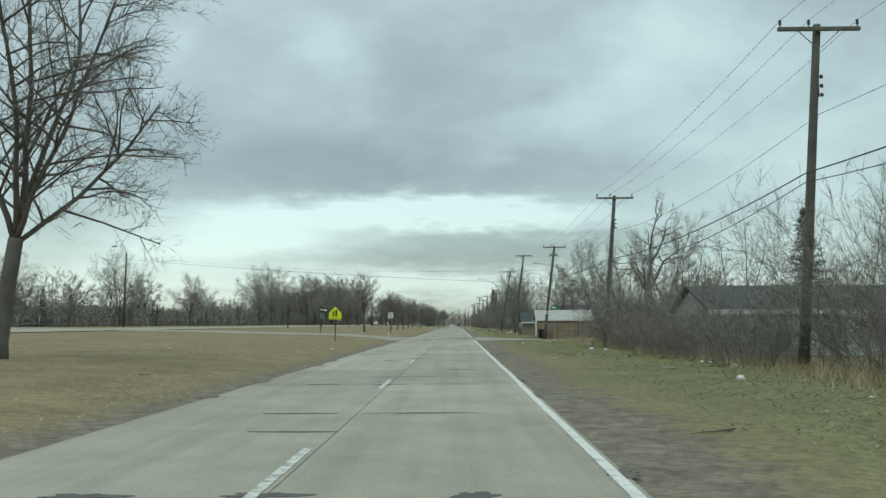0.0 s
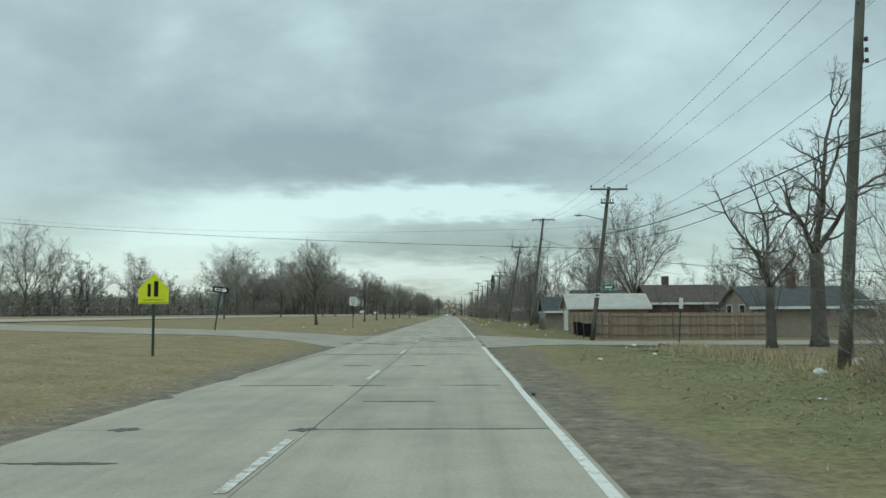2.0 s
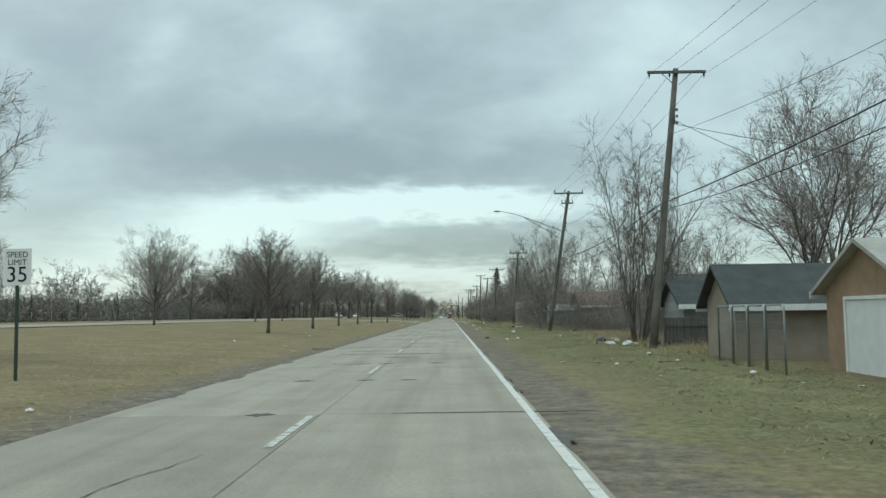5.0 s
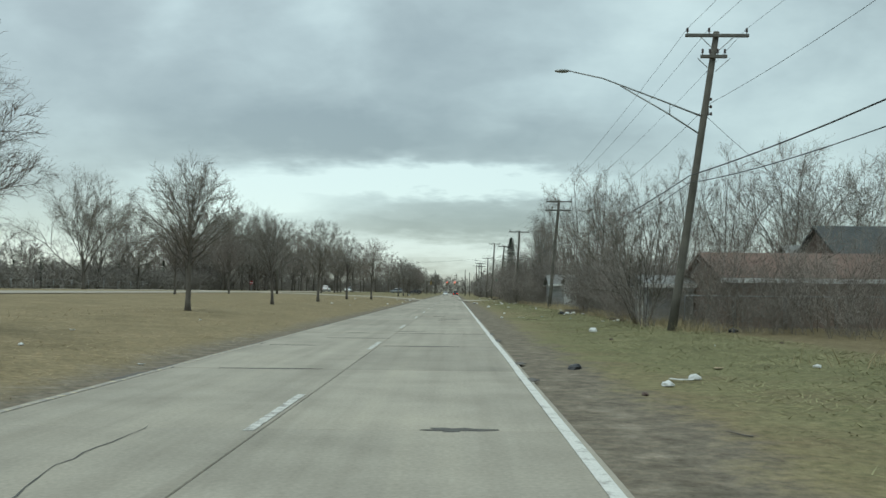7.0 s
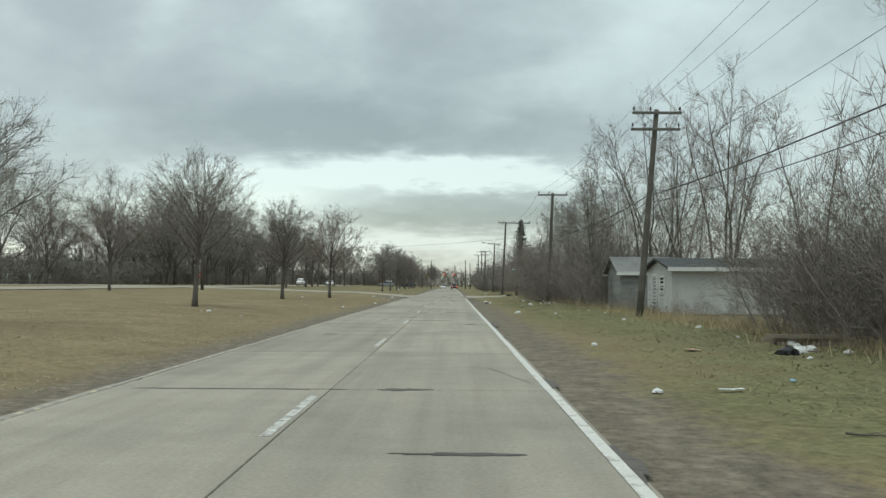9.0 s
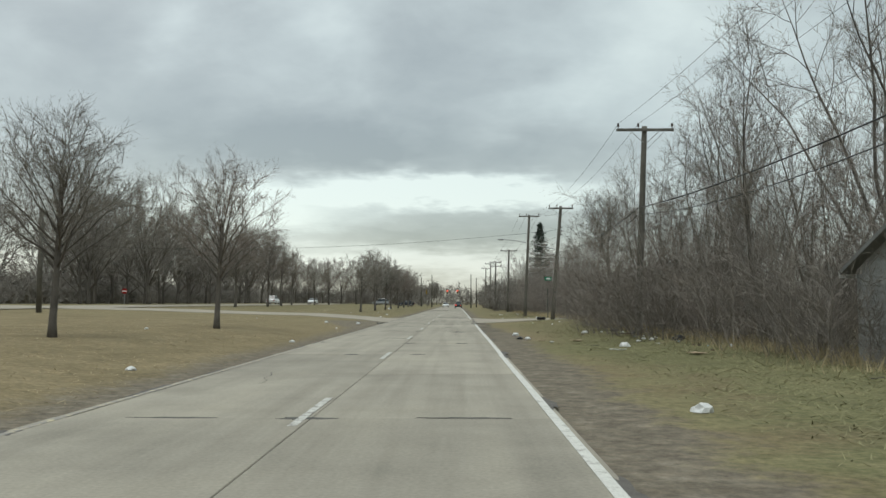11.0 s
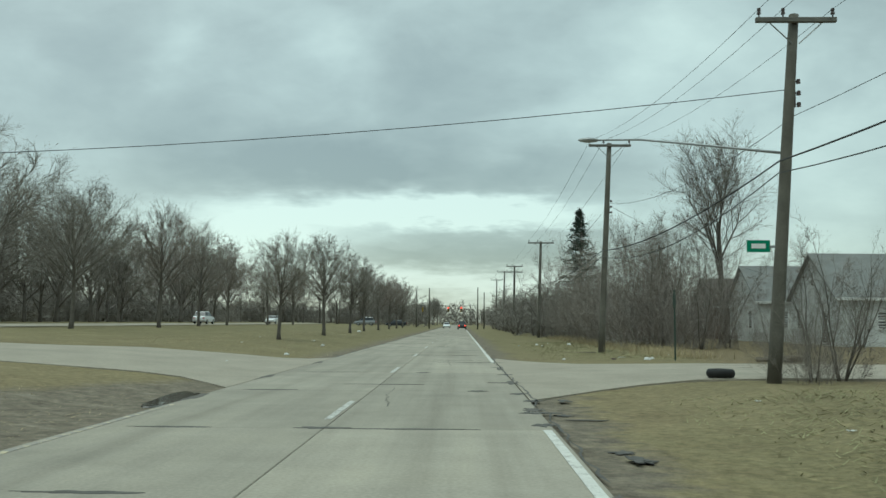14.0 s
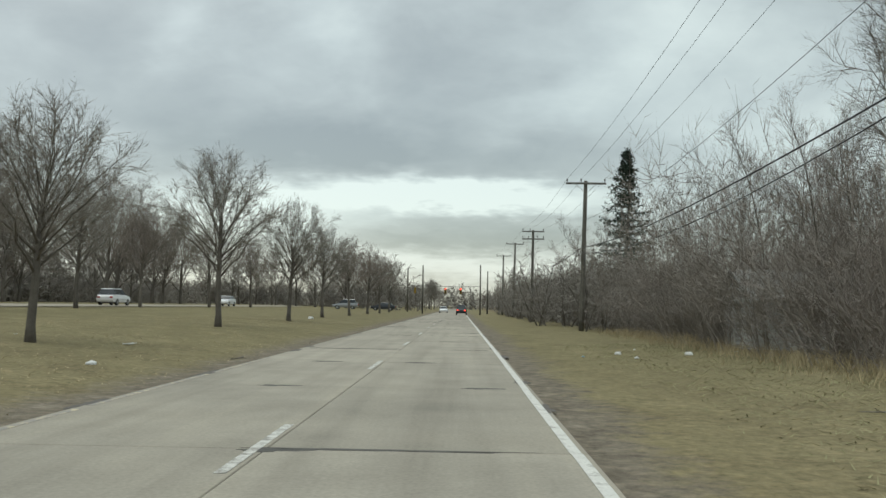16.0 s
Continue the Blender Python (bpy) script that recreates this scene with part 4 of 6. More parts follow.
scrub_band("undergrowth", "dark leafless undergrowth along the park wood", [(-(76 + 14 * rnd.random() - 14 * min(1, max(0, (60 + i * 3.5 - 250) / 100))), 60 + i * 3.5 + rnd.uniform(-2, 2), rnd.uniform(0.8, 1.3)) for i in range(120)] + [(-(92 + 16 * rnd.random()), 100 + i * 3.4 + rnd.uniform(-2, 2), rnd.uniform(1.0, 1.6)) for i in range(74)], DENSE)
for i in range(30):
    a = 446 + i * 12 + rnd.uniform(-5, 5)
    plant("far_tree", FAR[i % 3], (-13, -20, 13, -34, 18, 26)[i % 6] + rnd.uniform(-4, 4), a, rnd.uniform(0, 360), rnd.uniform(0.55, 0.8), "leafless tree far down the road", "tree", "far trees")
scrub_band("wood_scrub", "dark leafless undergrowth behind the park drive", [(-(60 + 6 * rnd.random() + 10 * (i % 2)), 290 + i * 2.2 + rnd.uniform(-2, 2), rnd.uniform(0.8, 1.25)) for i in range(74)], MEDIUM)
for i in range(34):
    plant("far_tree", FAR[i % 3], -14 - 4.0 * i + rnd.uniform(-2, 2), 452 + 30 * rnd.random() + 0.4 * i, rnd.uniform(0, 360), rnd.uniform(0.8, 1.1), "leafless tree beyond the crossing", "tree", "far trees")
for x, y, s in [(-9.6, 578, 1.32), (-10.6, 592, 1.38), (-11.4, 606, 1.3), (-9.9, 620, 1.35)]:
    plant("park_tree", ROW[int(y) % 4], x, y, rnd.uniform(0, 360), s, "round leafless tree far down the road", "tree", "far trees")
scrub_band("cross_street_scrub", "dark leafless undergrowth beyond the cross street", [(-16 - 4.2 * i, 486 + 8 * rnd.random() + 0.2 * i, rnd.uniform(1.0, 1.7)) for i in range(36)], MEDIUM)
scrub_band("far_woodland", "dark line of far woods across the horizon", [(-330 + 11 * i + rnd.uniform(-4, 4), 690 + 60 * rnd.random(), rnd.uniform(2.2, 3.0)) for i in range(62) if abs(-330 + 11 * i) > 9], DENSE)
scrub_band("far_scrub", "dark scrub far down the road", [(-12 - 8.5 * (i // 2) if i % 2 else 12 + 6 * (i // 2), 470 + 5 * (i // 2) + rnd.uniform(-4, 4), rnd.uniform(1.0, 1.5)) for i in range(50)], MEDIUM)
for i in range(54):
    plant("conifer_shrub", SHRUB, -(66 + 26 * rnd.random()), 90 + i * 6.1 + rnd.uniform(-6, 6), rnd.uniform(0, 360), rnd.uniform(0.27, 0.48), "small dark evergreen at the wood edge", "evergreen", "evergreens at the wood edge")
plant("spruce", CONIFER, 14.6, 355.8, 0, 1.03, "tall dark spruce behind the thicket", "evergreen")
plant("spruce", CONIFER, 40, 100, 50, 1.0, "dark spruce behind the yards", "evergreen")

# thickets on the near side
def thicket(y0, y1, x0, x1, gap, s0, s1, far=False):
    y = y0
    while y < y1:
        for x in (x0 + 0.9 + rnd.uniform(-.5, .6), x1 - 0.6 + rnd.uniform(-1, 1)):
            k = rnd.randrange(4)
            s = rnd.uniform(s0, s1)
            plant("thicket_bush", UNDER[k % 2] if far else BUSH[k], x, y + rnd.uniform(-1, 1), rnd.uniform(0, 360), s, "tangled leafless brown brush", "bush", "roadside thicket", sz=s * rnd.uniform(0.85, 1.15), parts=("stem_clump", "branch_clump"))
        y += gap


thicket(13, 27, 10.4, 13.0, 2.3, 0.9, 1.3)
thicket(27, 36, 8.6, 10.6, 2.2, 0.55, 0.8)
thicket(37.5, 44, 8.5, 10.2, 2.1, 0.6, 0.85)
thicket(44, 54, 8.5, 11.0, 1.5, 0.7, 1.0)
thicket(133, 150, 11, 15, 3.2, 0.7, 1.0)
for x, y, s in [(9.9, 162.6, 0.45), (11.2, 163.0, 0.5), (13.0, 160.0, 0.7), (15.5, 158.8, 0.8), (18.0, 158.2, 0.75), (12.6, 162.5, 0.85), (14.8, 163, 0.95), (17, 161, 1.0), (19.5, 161, 1.1), (22, 160, 1.2), (9.6, 168, 1.3), (11.5, 166.8, 1.1), (13.4, 166.5, 1.2), (15.6, 166.5, 1.1), (18, 166, 1.1)]:
    plant("thicket_bush", BUSH[int(x) % 4], x, y, rnd.uniform(0, 360), s, "tangled leafless brown brush", "bush", "roadside thicket", parts=("stem_clump", "branch_clump"))
for x, y, s in [(8.6, 173.4, 0.32), (8.9, 176.2, 0.6), (8.8, 169.4, 0.45), (10.2, 178.0, 1.0), (9.2, 165.9, 0.4)]:
    plant("thicket_bush", BUSH[int(x * 10) % 4], x, y, rnd.uniform(0, 360), s, "tangled leafless brown brush", "bush", "roadside thicket", parts=("stem_clump", "branch_clump"))
thicket(177.8, 185, 9.6, 14.0, 2.3, 0.85, 1.2)
thicket(185, 197.5, 9.8, 13.0, 1.15, 0.9, 1.35)
for x, y, s in [(10.3, 202.5, 0.3), (9.7, 205.5, 0.28), (10.6, 208, 0.3), (9.8, 210, 0.3), (9.3, 213.3, 0.26), (9.6, 215.4, 0.24), (9.2, 217.6, 0.26), (9.5, 219.6, 0.24), (9.2, 222.6, 0.3), (9.1, 227, 0.6)]:
    plant("thicket_bush", BUSH[int(x * 10) % 4], x, y, rnd.uniform(0, 360), s, "tangled leafless brown brush", "bush", "roadside thicket", parts=("stem_clump", "branch_clump"))
thicket(224, 236, 9.4, 13.5, 2.6, 1.05, 1.45)
thicket(236, 251.5, 7.8, 12.5, 2.2, 1.05, 1.5)
thicket(251.8, 257, 8.5, 12.5, 2.0, 1.05, 1.4)
for x, y, s in [(8.3, 270.8, 0.5), (9.0, 271.0, 0.42), (7.9, 269.9, 0.35)]:
    plant("thicket_bush", BUSH[int(x * 10) % 4], x, y, rnd.uniform(0, 360), s, "small leafless saplings beside a pole", "bush", "roadside thicket", parts=("stem_clump", "branch_clump"))
thicket(300, 332, 10.6, 13.5, 2.5, 1.3, 1.75)
for x, y, s in [(15.0, 301, 0.7), (18, 304.5, 0.6), (21.5, 305, 0.5)]:
    plant("thicket_bush", BUSH[int(x * 2) % 4], x, y, rnd.uniform(0, 360), s, "tangled leafless brown brush", "bush", "roadside thicket", parts=("stem_clump", "branch_clump"))
thicket(334, 436, 9.8, 13.5, 4.4, 1.0, 1.35, True)
for x, y, k, s in [(11, 49, 2, 0.42), (22, 40, 2, 0.7), (24, 50, 1, 0.8), (15, 20, 1, 0.7), (11.5, 44.5, 3, 0.5), (12.5, 50, 0, 0.58), (11, 55.5, 2, 0.5), (13.5, 60, 1, 0.58), (12.2, 53, 3, 0.62), (14.5, 47, 1, 0.6), (14, 318, 3, 0.75), (16.5, 322, 0, 0.8), (18.5, 326, 3, 0.85), (21, 328, 1, 0.8), (13, 326, 3, 0.7), (12.5, 309, 3, 0.66), (14.5, 312, 0, 0.7), (11.8, 303.5, 3, 0.56), (12.5, 145, 2, 0.6), (19, 99.5, 0, 0.5), (23, 100.3, 2, 0.55), (15.5, 99.2, 3, 0.4), (14, 178, 0, 0.52), (14, 186, 1, 0.76), (15, 193, 2, 0.8), (18, 190, 0, 0.85), (12.5, 189, 3, 0.66), (12.6, 200, 3, 0.7), (14, 214, 0, 1.0), (16, 222, 3, 1.1), (13, 228, 2, 0.95), (11.5, 236, 1, 0.9), (11, 230, 0, 0.6), (12.5, 233.5, 3, 0.7), (10.8, 239.5, 1, 0.62), (13.2, 241, 2, 0.75), (11, 246, 0, 0.6), (12.6, 248.5, 1, 0.8), (12.2, 250, 2, 0.7), (11.8, 254.5, 0, 0.62), (13.0, 257, 2, 0.7), (16.5, 250, 2, 1.05), (16, 226, 1, 0.9),
                   (12, 244, 0, 0.95), (10.5, 247.5, 2, 0.75), (14, 250, 3, 1.0), (15, 232, 1, 1.2), (18, 240, 0, 1.2), (13, 306, 2, 0.6), (16, 302, 0, 0.5), (22.5, 303, 3, 0.5), (15, 314, 0, 0.65), (12.5, 322, 1, 0.6), (16, 330, 1, 0.8), (14, 345, 2, 0.85), (15, 368, 0, 0.9), (13, 385, 3, 0.85), (16, 402, 1, 0.9), (14, 420, 2, 0.9)]:
    plant("scrub_tree", TALL[k], x, y, rnd.uniform(0, 360), s, "slender leafless scrub tree rising out of the thicket", "tree", "scrub trees")
for x, y, s in [(8.5, 270.9, 0.27), (9.4, 271.4, 0.30), (10.3, 270.6, 0.25), (11.6, 271.0, 0.22), (17.5, 299, 0.36), (20.5, 300.5, 0.42), (23.2, 301, 0.34), (24.6, 303.5, 0.40), (13.4, 298.5, 0.40)]:
    plant("sapling", TALL[int(x * 10) % 4], x, y, rnd.uniform(0, 360), s, "thin leafless sapling at the lot edge", "tree", "saplings")
plant("lot_tree", tree_tall(46, 5.6, 12, 0.42, 0.7, stout=0.6), 8.5, 171.4, 200, 1.0, "many-stemmed leafless shrub beside a pale shed", "tree")
plant("lot_tree", tree_tall(45, 9.4, 14, 0.36, 0.8, stout=0.62), 9.1, 136.4, 30, 1.0, "bushy many-stemmed leafless tree beside a shed", "tree")
RUGGED = tree_spread(39, 4.2, 0.36, [(200, 18, 1.0), (20, 14, 0.95), (100, 26, 0.8), (330, 34, 0.75), (250, 40, 0.5)], 8.2, 9, 3.4, 0.17, -0.02, dense=6, thick=0.38, rise=0.05)
plant("yard_tree", RUGGED, 16.3, 75.4, 0, 1.0, "rugged old tree with twisted and broken limbs", "tree")
plant("yard_tree", RUGGED, 13.6, 73.8, 140, 0.62, "smaller rugged tree with twisted limbs", "tree")
plant("yard_tree", BIG[0], 23, 146, 80, 0.92, "round-crowned leafless yard tree", "tree")
plant("yard_tree", BIG[2], 15.5, 132, 80, 0.6, "round-crowned leafless yard tree", "tree")
plant("yard_tree", BIG[0], 25.5, 198, 150, 0.76, "round-crowned leafless yard tree", "tree")
plant("yard_tree", BIG[1], 31.5, 200, 60, 0.74, "round-crowned leafless yard tree", "tree")
plant("yard_tree", tree_big(35, 0.0, 0.56, None, (0.32, 0.62), 9, h=16.0, cz=0.70, rz=0.29, tw=0.5), 19.6, 314.5, 90, 0.9, "tall leafless tree beside white houses", "tree")
for i in range(30):
    y = 30 + i * 13 + rnd.uniform(-4, 4)
    plant("back_tree", FAR[(i * 2) % 3], 34 + 34 * rnd.random(), y, rnd.uniform(0, 360), rnd.uniform(0.5, 0.85), "leafless tree behind the houses", "tree", "trees behind the houses")

# ---- buildings ----
def gable_wall(w, d, eave, ridge):
    """Walls of a gabled block: gables at x = 0 and x = w, ridge along x."""
    bm = bmesh.new()
    pts = [(0, 0, 0), (w, 0, 0), (w, d, 0), (0, d, 0), (0, 0, eave), (w, 0, eave), (w, d, eave), (0, d, eave), (0, d / 2, ridge), (w, d / 2, ridge)]
    v = [bm.verts.new(p) for p in pts]
    for f in ((0, 1, 5, 4), (2, 3, 7, 6), (0, 4, 8, 7, 3), (1, 2, 6, 9, 5), (4, 5, 9, 8), (7, 8, 9, 6), (3, 2, 1, 0)):
        bm.faces.new([v[i] for i in f])
    return bm


def roof_slab(w, d, eave, ridge, side, over=0.3, t=0.12):
    """One sloping roof half with thickness and overhang."""
    k = (ridge - eave) / (d / 2)
    y0 = -over if side < 0 else d + over
    ze = eave - over * k
    bm = bmesh.new()
    y1 = d / 2
    a = [(-over, y0, ze), (w + over, y0, ze), (w + over, y1, ridge), (-over, y1, ridge)]
    v = [bm.verts.new((x, y, z + 0.01)) for x, y, z in a] + [bm.verts.new((x, y, z + t)) for x, y, z in a]
    for f in ((0, 1, 2, 3), (7, 6, 5, 4), (0, 4, 5, 1), (1, 5, 6, 2), (2, 6, 7, 3), (3, 7, 4, 0)):
        bm.faces.new([v[i] for i in f])
    bmesh.ops.recalc_face_normals(bm, faces=bm.faces[:])
    return bm


def opening(t, kind, face, a, z0, w, h, dims, mat=None):
    """A window or door in the face 'x' (the gable towards the road) or 'y' (the long side)."""
    fr = 0.09
    o = thing_part(kind, t)
    def bx(u0, u1, w0, w1, p0, p1):
        return block(-p1, -p0, u0, u1, w0, w1, 0.008) if face == "x" else block(u0, u1, -p1, -p0, w0, w1, 0.008)
    for n, args in (("jamb", (a - fr, a, z0 - fr, z0 + h + fr, -0.02, 0.06)), ("jamb", (a + w, a + w + fr, z0 - fr, z0 + h + fr, -0.02, 0.06)),
                    ("head", (a, a + w, z0 + h, z0 + h + fr, -0.02, 0.06)), ("sill", (a, a + w, z0 - fr, z0, -0.02, 0.09))):
        part(n, bx(*args), TRIM, o)
    part("pane" if kind == "window" else "leaf", bx(a, a + w, z0, z0 + h, -0.02, 0.015), mat or WINDOW, o)
    if kind == "window":
        part("glazing_bar", bx(a, a + w, z0 + h / 2 - 0.03, z0 + h / 2 + 0.03, 0.015, 0.04), TRIM, o)


def thing_part(name, parent):
    o = new(name)
    o.empty_display_size = 0.1
    o.parent = parent
    return o


def lap_boards(t, w, d, eave, ridge, mat, rise=0.19):
    """Overlapping siding boards on the gable towards the road and on the near long side."""
    def lap(u0, u1, v0, v1, z, gable):
        a, b = (0.022, 0.006)
        V = [(u0, a, z), (u1, a, z), (v1, b, z + rise), (v0, b, z + rise), (u0, -0.01, z), (u1, -0.01, z), (v1, -0.01, z + rise), (v0, -0.01, z + rise)]
        V = [(-p, u, q) for u, p, q in V] if gable else [(u, -p, q) for u, p, q in V]
        F = [(0, 1, 2, 3), (4, 5, 1, 0), (1, 5, 6, 2), (0, 3, 7, 4), (3, 2, 6, 7)]
        return raw("siding_board", V, [f[::-1] for f in F] if gable else F, mat)
    for i in range(int(eave / rise)):
        part("siding_board", lap(0, w, 0, w, i * rise, False), mat, t)
    def inset(z):
        return 0.0 if z < eave else (z - eave) / (ridge - eave) * d / 2
    for i in range(int((ridge - 0.1) / rise)):
        z = i * rise
        a, b = inset(z), inset(z + rise)
        if b < d / 2 - 0.05:
            part("siding_board", lap(a, d - a, b, d - b, z, True), mat, t)


def house(name, x, y, w, d, eave, ridge, wall_mat, roof_mat, label, category="house", openings=(), rz=0.0, z=None, chimney=None, gable_mat=None):
    """x, y: the corner of the gable towards the road that lies nearest; w runs away from the road, d along it."""
    z = min(gz(x, y), gz(x, y + d)) - 0.05 if z is None else z
    t = thing(name, label, category, (x, y, z), rz)
    part("wall", gable_wall(w, d, eave, ridge), wall_mat, t)
    for s in (-1, 1):
        part("roof", roof_slab(w, d, eave, ridge, s), roof_mat, t)
    if wall_mat in (WHITE_SIDING, GREY_SIDING):
        lap_boards(t, w, d, eave, ridge, wall_mat)
    k = (ridge - eave) / (d / 2)
    for s in (0, 1):
        yo = -0.32 if s == 0 else d + 0.32
        part("fascia", block(-0.3, w + 0.3, min(yo, yo + (0.04 if s else -0.04)), max(yo, yo + (0.04 if s else -0.04)), eave - 0.32 * k - 0.08, eave - 0.32 * k + 0.12), TRIM, t)
    for kind, face, a, z0, ww, hh, mat in openings:
        opening(t, kind, face, a, z0, ww, hh, (w, d), mat)
    if chimney:
        cx, cy, ct = chimney
        part("chimney", block(cx, cx + 0.6, cy, cy + 0.6, eave, ct, 0.02), BROWN_BRICK, t, "brown brick chimney")
    return t


house("garage", 10.3, 35.9, 8.5, 6.0, 1.95, 2.95, WHITE_SIDING, DARK_SHINGLE, "white sided garage with dark shingle roof behind brush", "garage", [("window", "x", 2.2, 1.0, 0.8, 0.8, None)])
house("garage", 10.35, 113.9, 7.0, 4.6, 2.25, 3.35, TAN_BOARD, LIGHT_SHINGLE, "tan wooden garage with pale roof behind a board fence", "garage", [("door", "x", 1.0, 0.0, 2.4, 1.95, TRIM)])
house("brick_house", 18.3, 117.0, 7.5, 7.0, 2.6, 4.2, BROWN_BRICK, BROWN_SHINGLE, "dark brown brick house behind the fence", "house", [("window", "x", 2.8, 1.0, 1.2, 1.1, None)], chimney=(2.2, 4.4, 5.2))
house("grey_house", 22.3, 101.5, 9.0, 7.5, 2.3, 3.8, PLYWOOD, DARK_SHINGLE, "low dull house with dark shingle roof behind the fence", "house", [("window", "x", 1.5, 1.2, 1.2, 1.2, None), ("window", "x", 4.6, 1.2, 1.2, 1.2, None)], chimney=(4, 3.2, 5.2))
house("shed", 8.95, 121.8, 5.0, 2.9, 1.9, 3.0, PLYWOOD, DARK_SHINGLE, "plywood shed with dark sagging roof", "shed")
house("garage", 9.9, 131.2, 5.5, 3.3, 1.85, 2.75, GREY_SIDING, DARK_SHINGLE, "pale boarded garage with a white gable and dark roof", "garage")
house("white_house", 22.0, 187.0, 7.0, 6.0, 2.6, 4.6, WHITE_SIDING, GREY_SHINGLE, "white sided house hidden behind bare trees", "house", [("window", "x", 2.2, 1.0, 1.0, 1.2, None)])
house("brick_garage", 11.5, 169.0, 8.0, 6.0, 2.1, 3.2, FADED_BRICK, RUST_SHINGLE, "low brick garage with rust brown roof", "garage")
house("brown_house", 19.5, 175.0, 8.0, 7.5, 2.7, 5.0, BROWN_BRICK, DARK_SHINGLE, "dark gabled brown house on an open lot", "house", [("window", "x", 3.2, 2.3, 0.8, 0.9, None), ("window", "y", 2.0, 0.9, 1.2, 1.0, None)])
house("pale_shed", 9.3, 173.6, 2.1, 3.3, 1.85, 2.2, GREY_SIDING, GREY_SHINGLE, "low pale boarded shed in the thicket", "shed", [("door", "x", 1.2, 0.0, 0.9, 1.8, PALE_BOARD)])
house("grey_shed", 10.0, 221.5, 3.2, 4.2, 2.3, 3.15, GREY_SIDING, GREY_SHINGLE, "small grey weathered shed", "shed")
house("white_garage", 11.0, 213.2, 6.0, 5.5, 2.35, 2.85, WHITE_SIDING, DARK_SHINGLE, "white garage behind a low fence", "garage", [("window", "x", 1.6, 1.1, 0.9, 0.8, None), ("door", "x", 3.2, 0.0, 1.0, 2.0, GREY_SIDING)])
house("white_house", 25.0, 307.6, 10.0, 8.0, 3.4, 6.4, WHITE_SIDING, GREY_SHINGLE, "white sided house with a steep grey roof", "house", [("window", "x", 3.75, 4.2, 0.55, 1.0, None), ("door", "x", 1.6, 0.3, 0.9, 2.1, SIGN_BLACK), ("window", "x", 6.0, 1.2, 0.9, 1.4, None), ("window", "y", 2.6, 1.25, 1.1, 1.1, None), ("window", "y", 6.4, 1.25, 1.1, 1.1, None)])
house("white_house", 24.5, 321.5, 9.0, 7.5, 3.5, 6.4, WHITE_SIDING, GREY_SHINGLE, "white sided house with broken patches of siding", "house", [("window", "x", 3.4, 4.3, 0.6, 0.8, None), ("window", "y", 1.5, 1.2, 0.9, 1.4, None), ("window", "x", 1.4, 1.2, 0.9, 1.4, None)])
house("brick_house", 24.3, 333.0, 9.0, 7.5, 3.3, 5.9, BROWN_BRICK, BROWN_SHINGLE, "brown house with brown roof behind trees", "house", [("window", "x", 3.0, 1.2, 1.0, 1.3, None)])
house("dark_shed", 13.0, 315.5, 4.0, 4.5, 2.3, 2.9, GREY_SIDING, DARK_SHINGLE, "dark low shed under bare trees", "shed")
house("white_shed", 10.6, 311.5, 3.2, 3.0, 2.1, 2.9, WHITE_SIDING, GREY_SHINGLE, "small white shed inside the brush", "shed", [("door", "x", 0.9, 0.0, 0.9, 1.8, GREY_SIDING)])

# ---- fences ----
def board_fence(x0, y0, x1, y1, label, h=1.83, mat=None, rails_front=True):
    """Upright boards on rails and posts; the rails are on the road side."""
    mat = mat or FENCE_WOOD
    L = math.hypot(x1 - x0, y1 - y0)
    ang = math.degrees(math.atan2(y1 - y0, x1 - x0))
    z = gz((x0 + x1) / 2, (y0 + y1) / 2)
    t = thing("board_fence", label, "fence", (x0, y0, z), ang)
    n = int(L / 0.15)
    me = [raw("board", *box_data(0, 0.138, 0.0, 0.02, 0.06, h + k), mat) for k in (0, 0.012, -0.01)]
    for i in range(n):
        part("board", me[i % 3], mat, t, at=(i * L / n, 0, rnd.uniform(-0.008, 0.008)))
    rail = raw("rail", *box_data(0, L, -0.045, -0.003, 0.0, 0.09), mat)
    for zz in (0.3, 0.95, 1.6) if h > 1.7 else (0.2, 0.85):
        part("rail", rail, mat, t, at=(0, 0, zz))
    post = raw("post", *box_data(-0.05, 0.05, -0.14, -0.048, -0.3, h), mat)
    k = max(1, round(L / 2.4))
    for i in range(k + 1):
        part("post", post, mat, t, at=(L * i / k, 0, 0))


def box_data(x0, x1, y0, y1, z0, z1):
    return ([(x0, y0, z0), (x1, y0, z0), (x1, y1, z0), (x0, y1, z0), (x0, y0, z1), (x1, y0, z1), (x1, y1, z1), (x0, y1, z1)],
            [(3, 2, 1, 0), (4, 5, 6, 7), (0, 1, 5, 4), (1, 2, 6, 5), (2, 3, 7, 6), (3, 0, 4, 7)])


board_fence(8.95, 130.75, 14.2, 130.85, "old dark board fence before a garage", 1.2, DARK_BOARD)
board_fence(10.9, 97.0, 22.0, 97.6, "weathered wooden board fence along the side street")
board_fence(10.3, 113.4, 10.9, 97.2, "weathered wooden board fence with open gate posts")


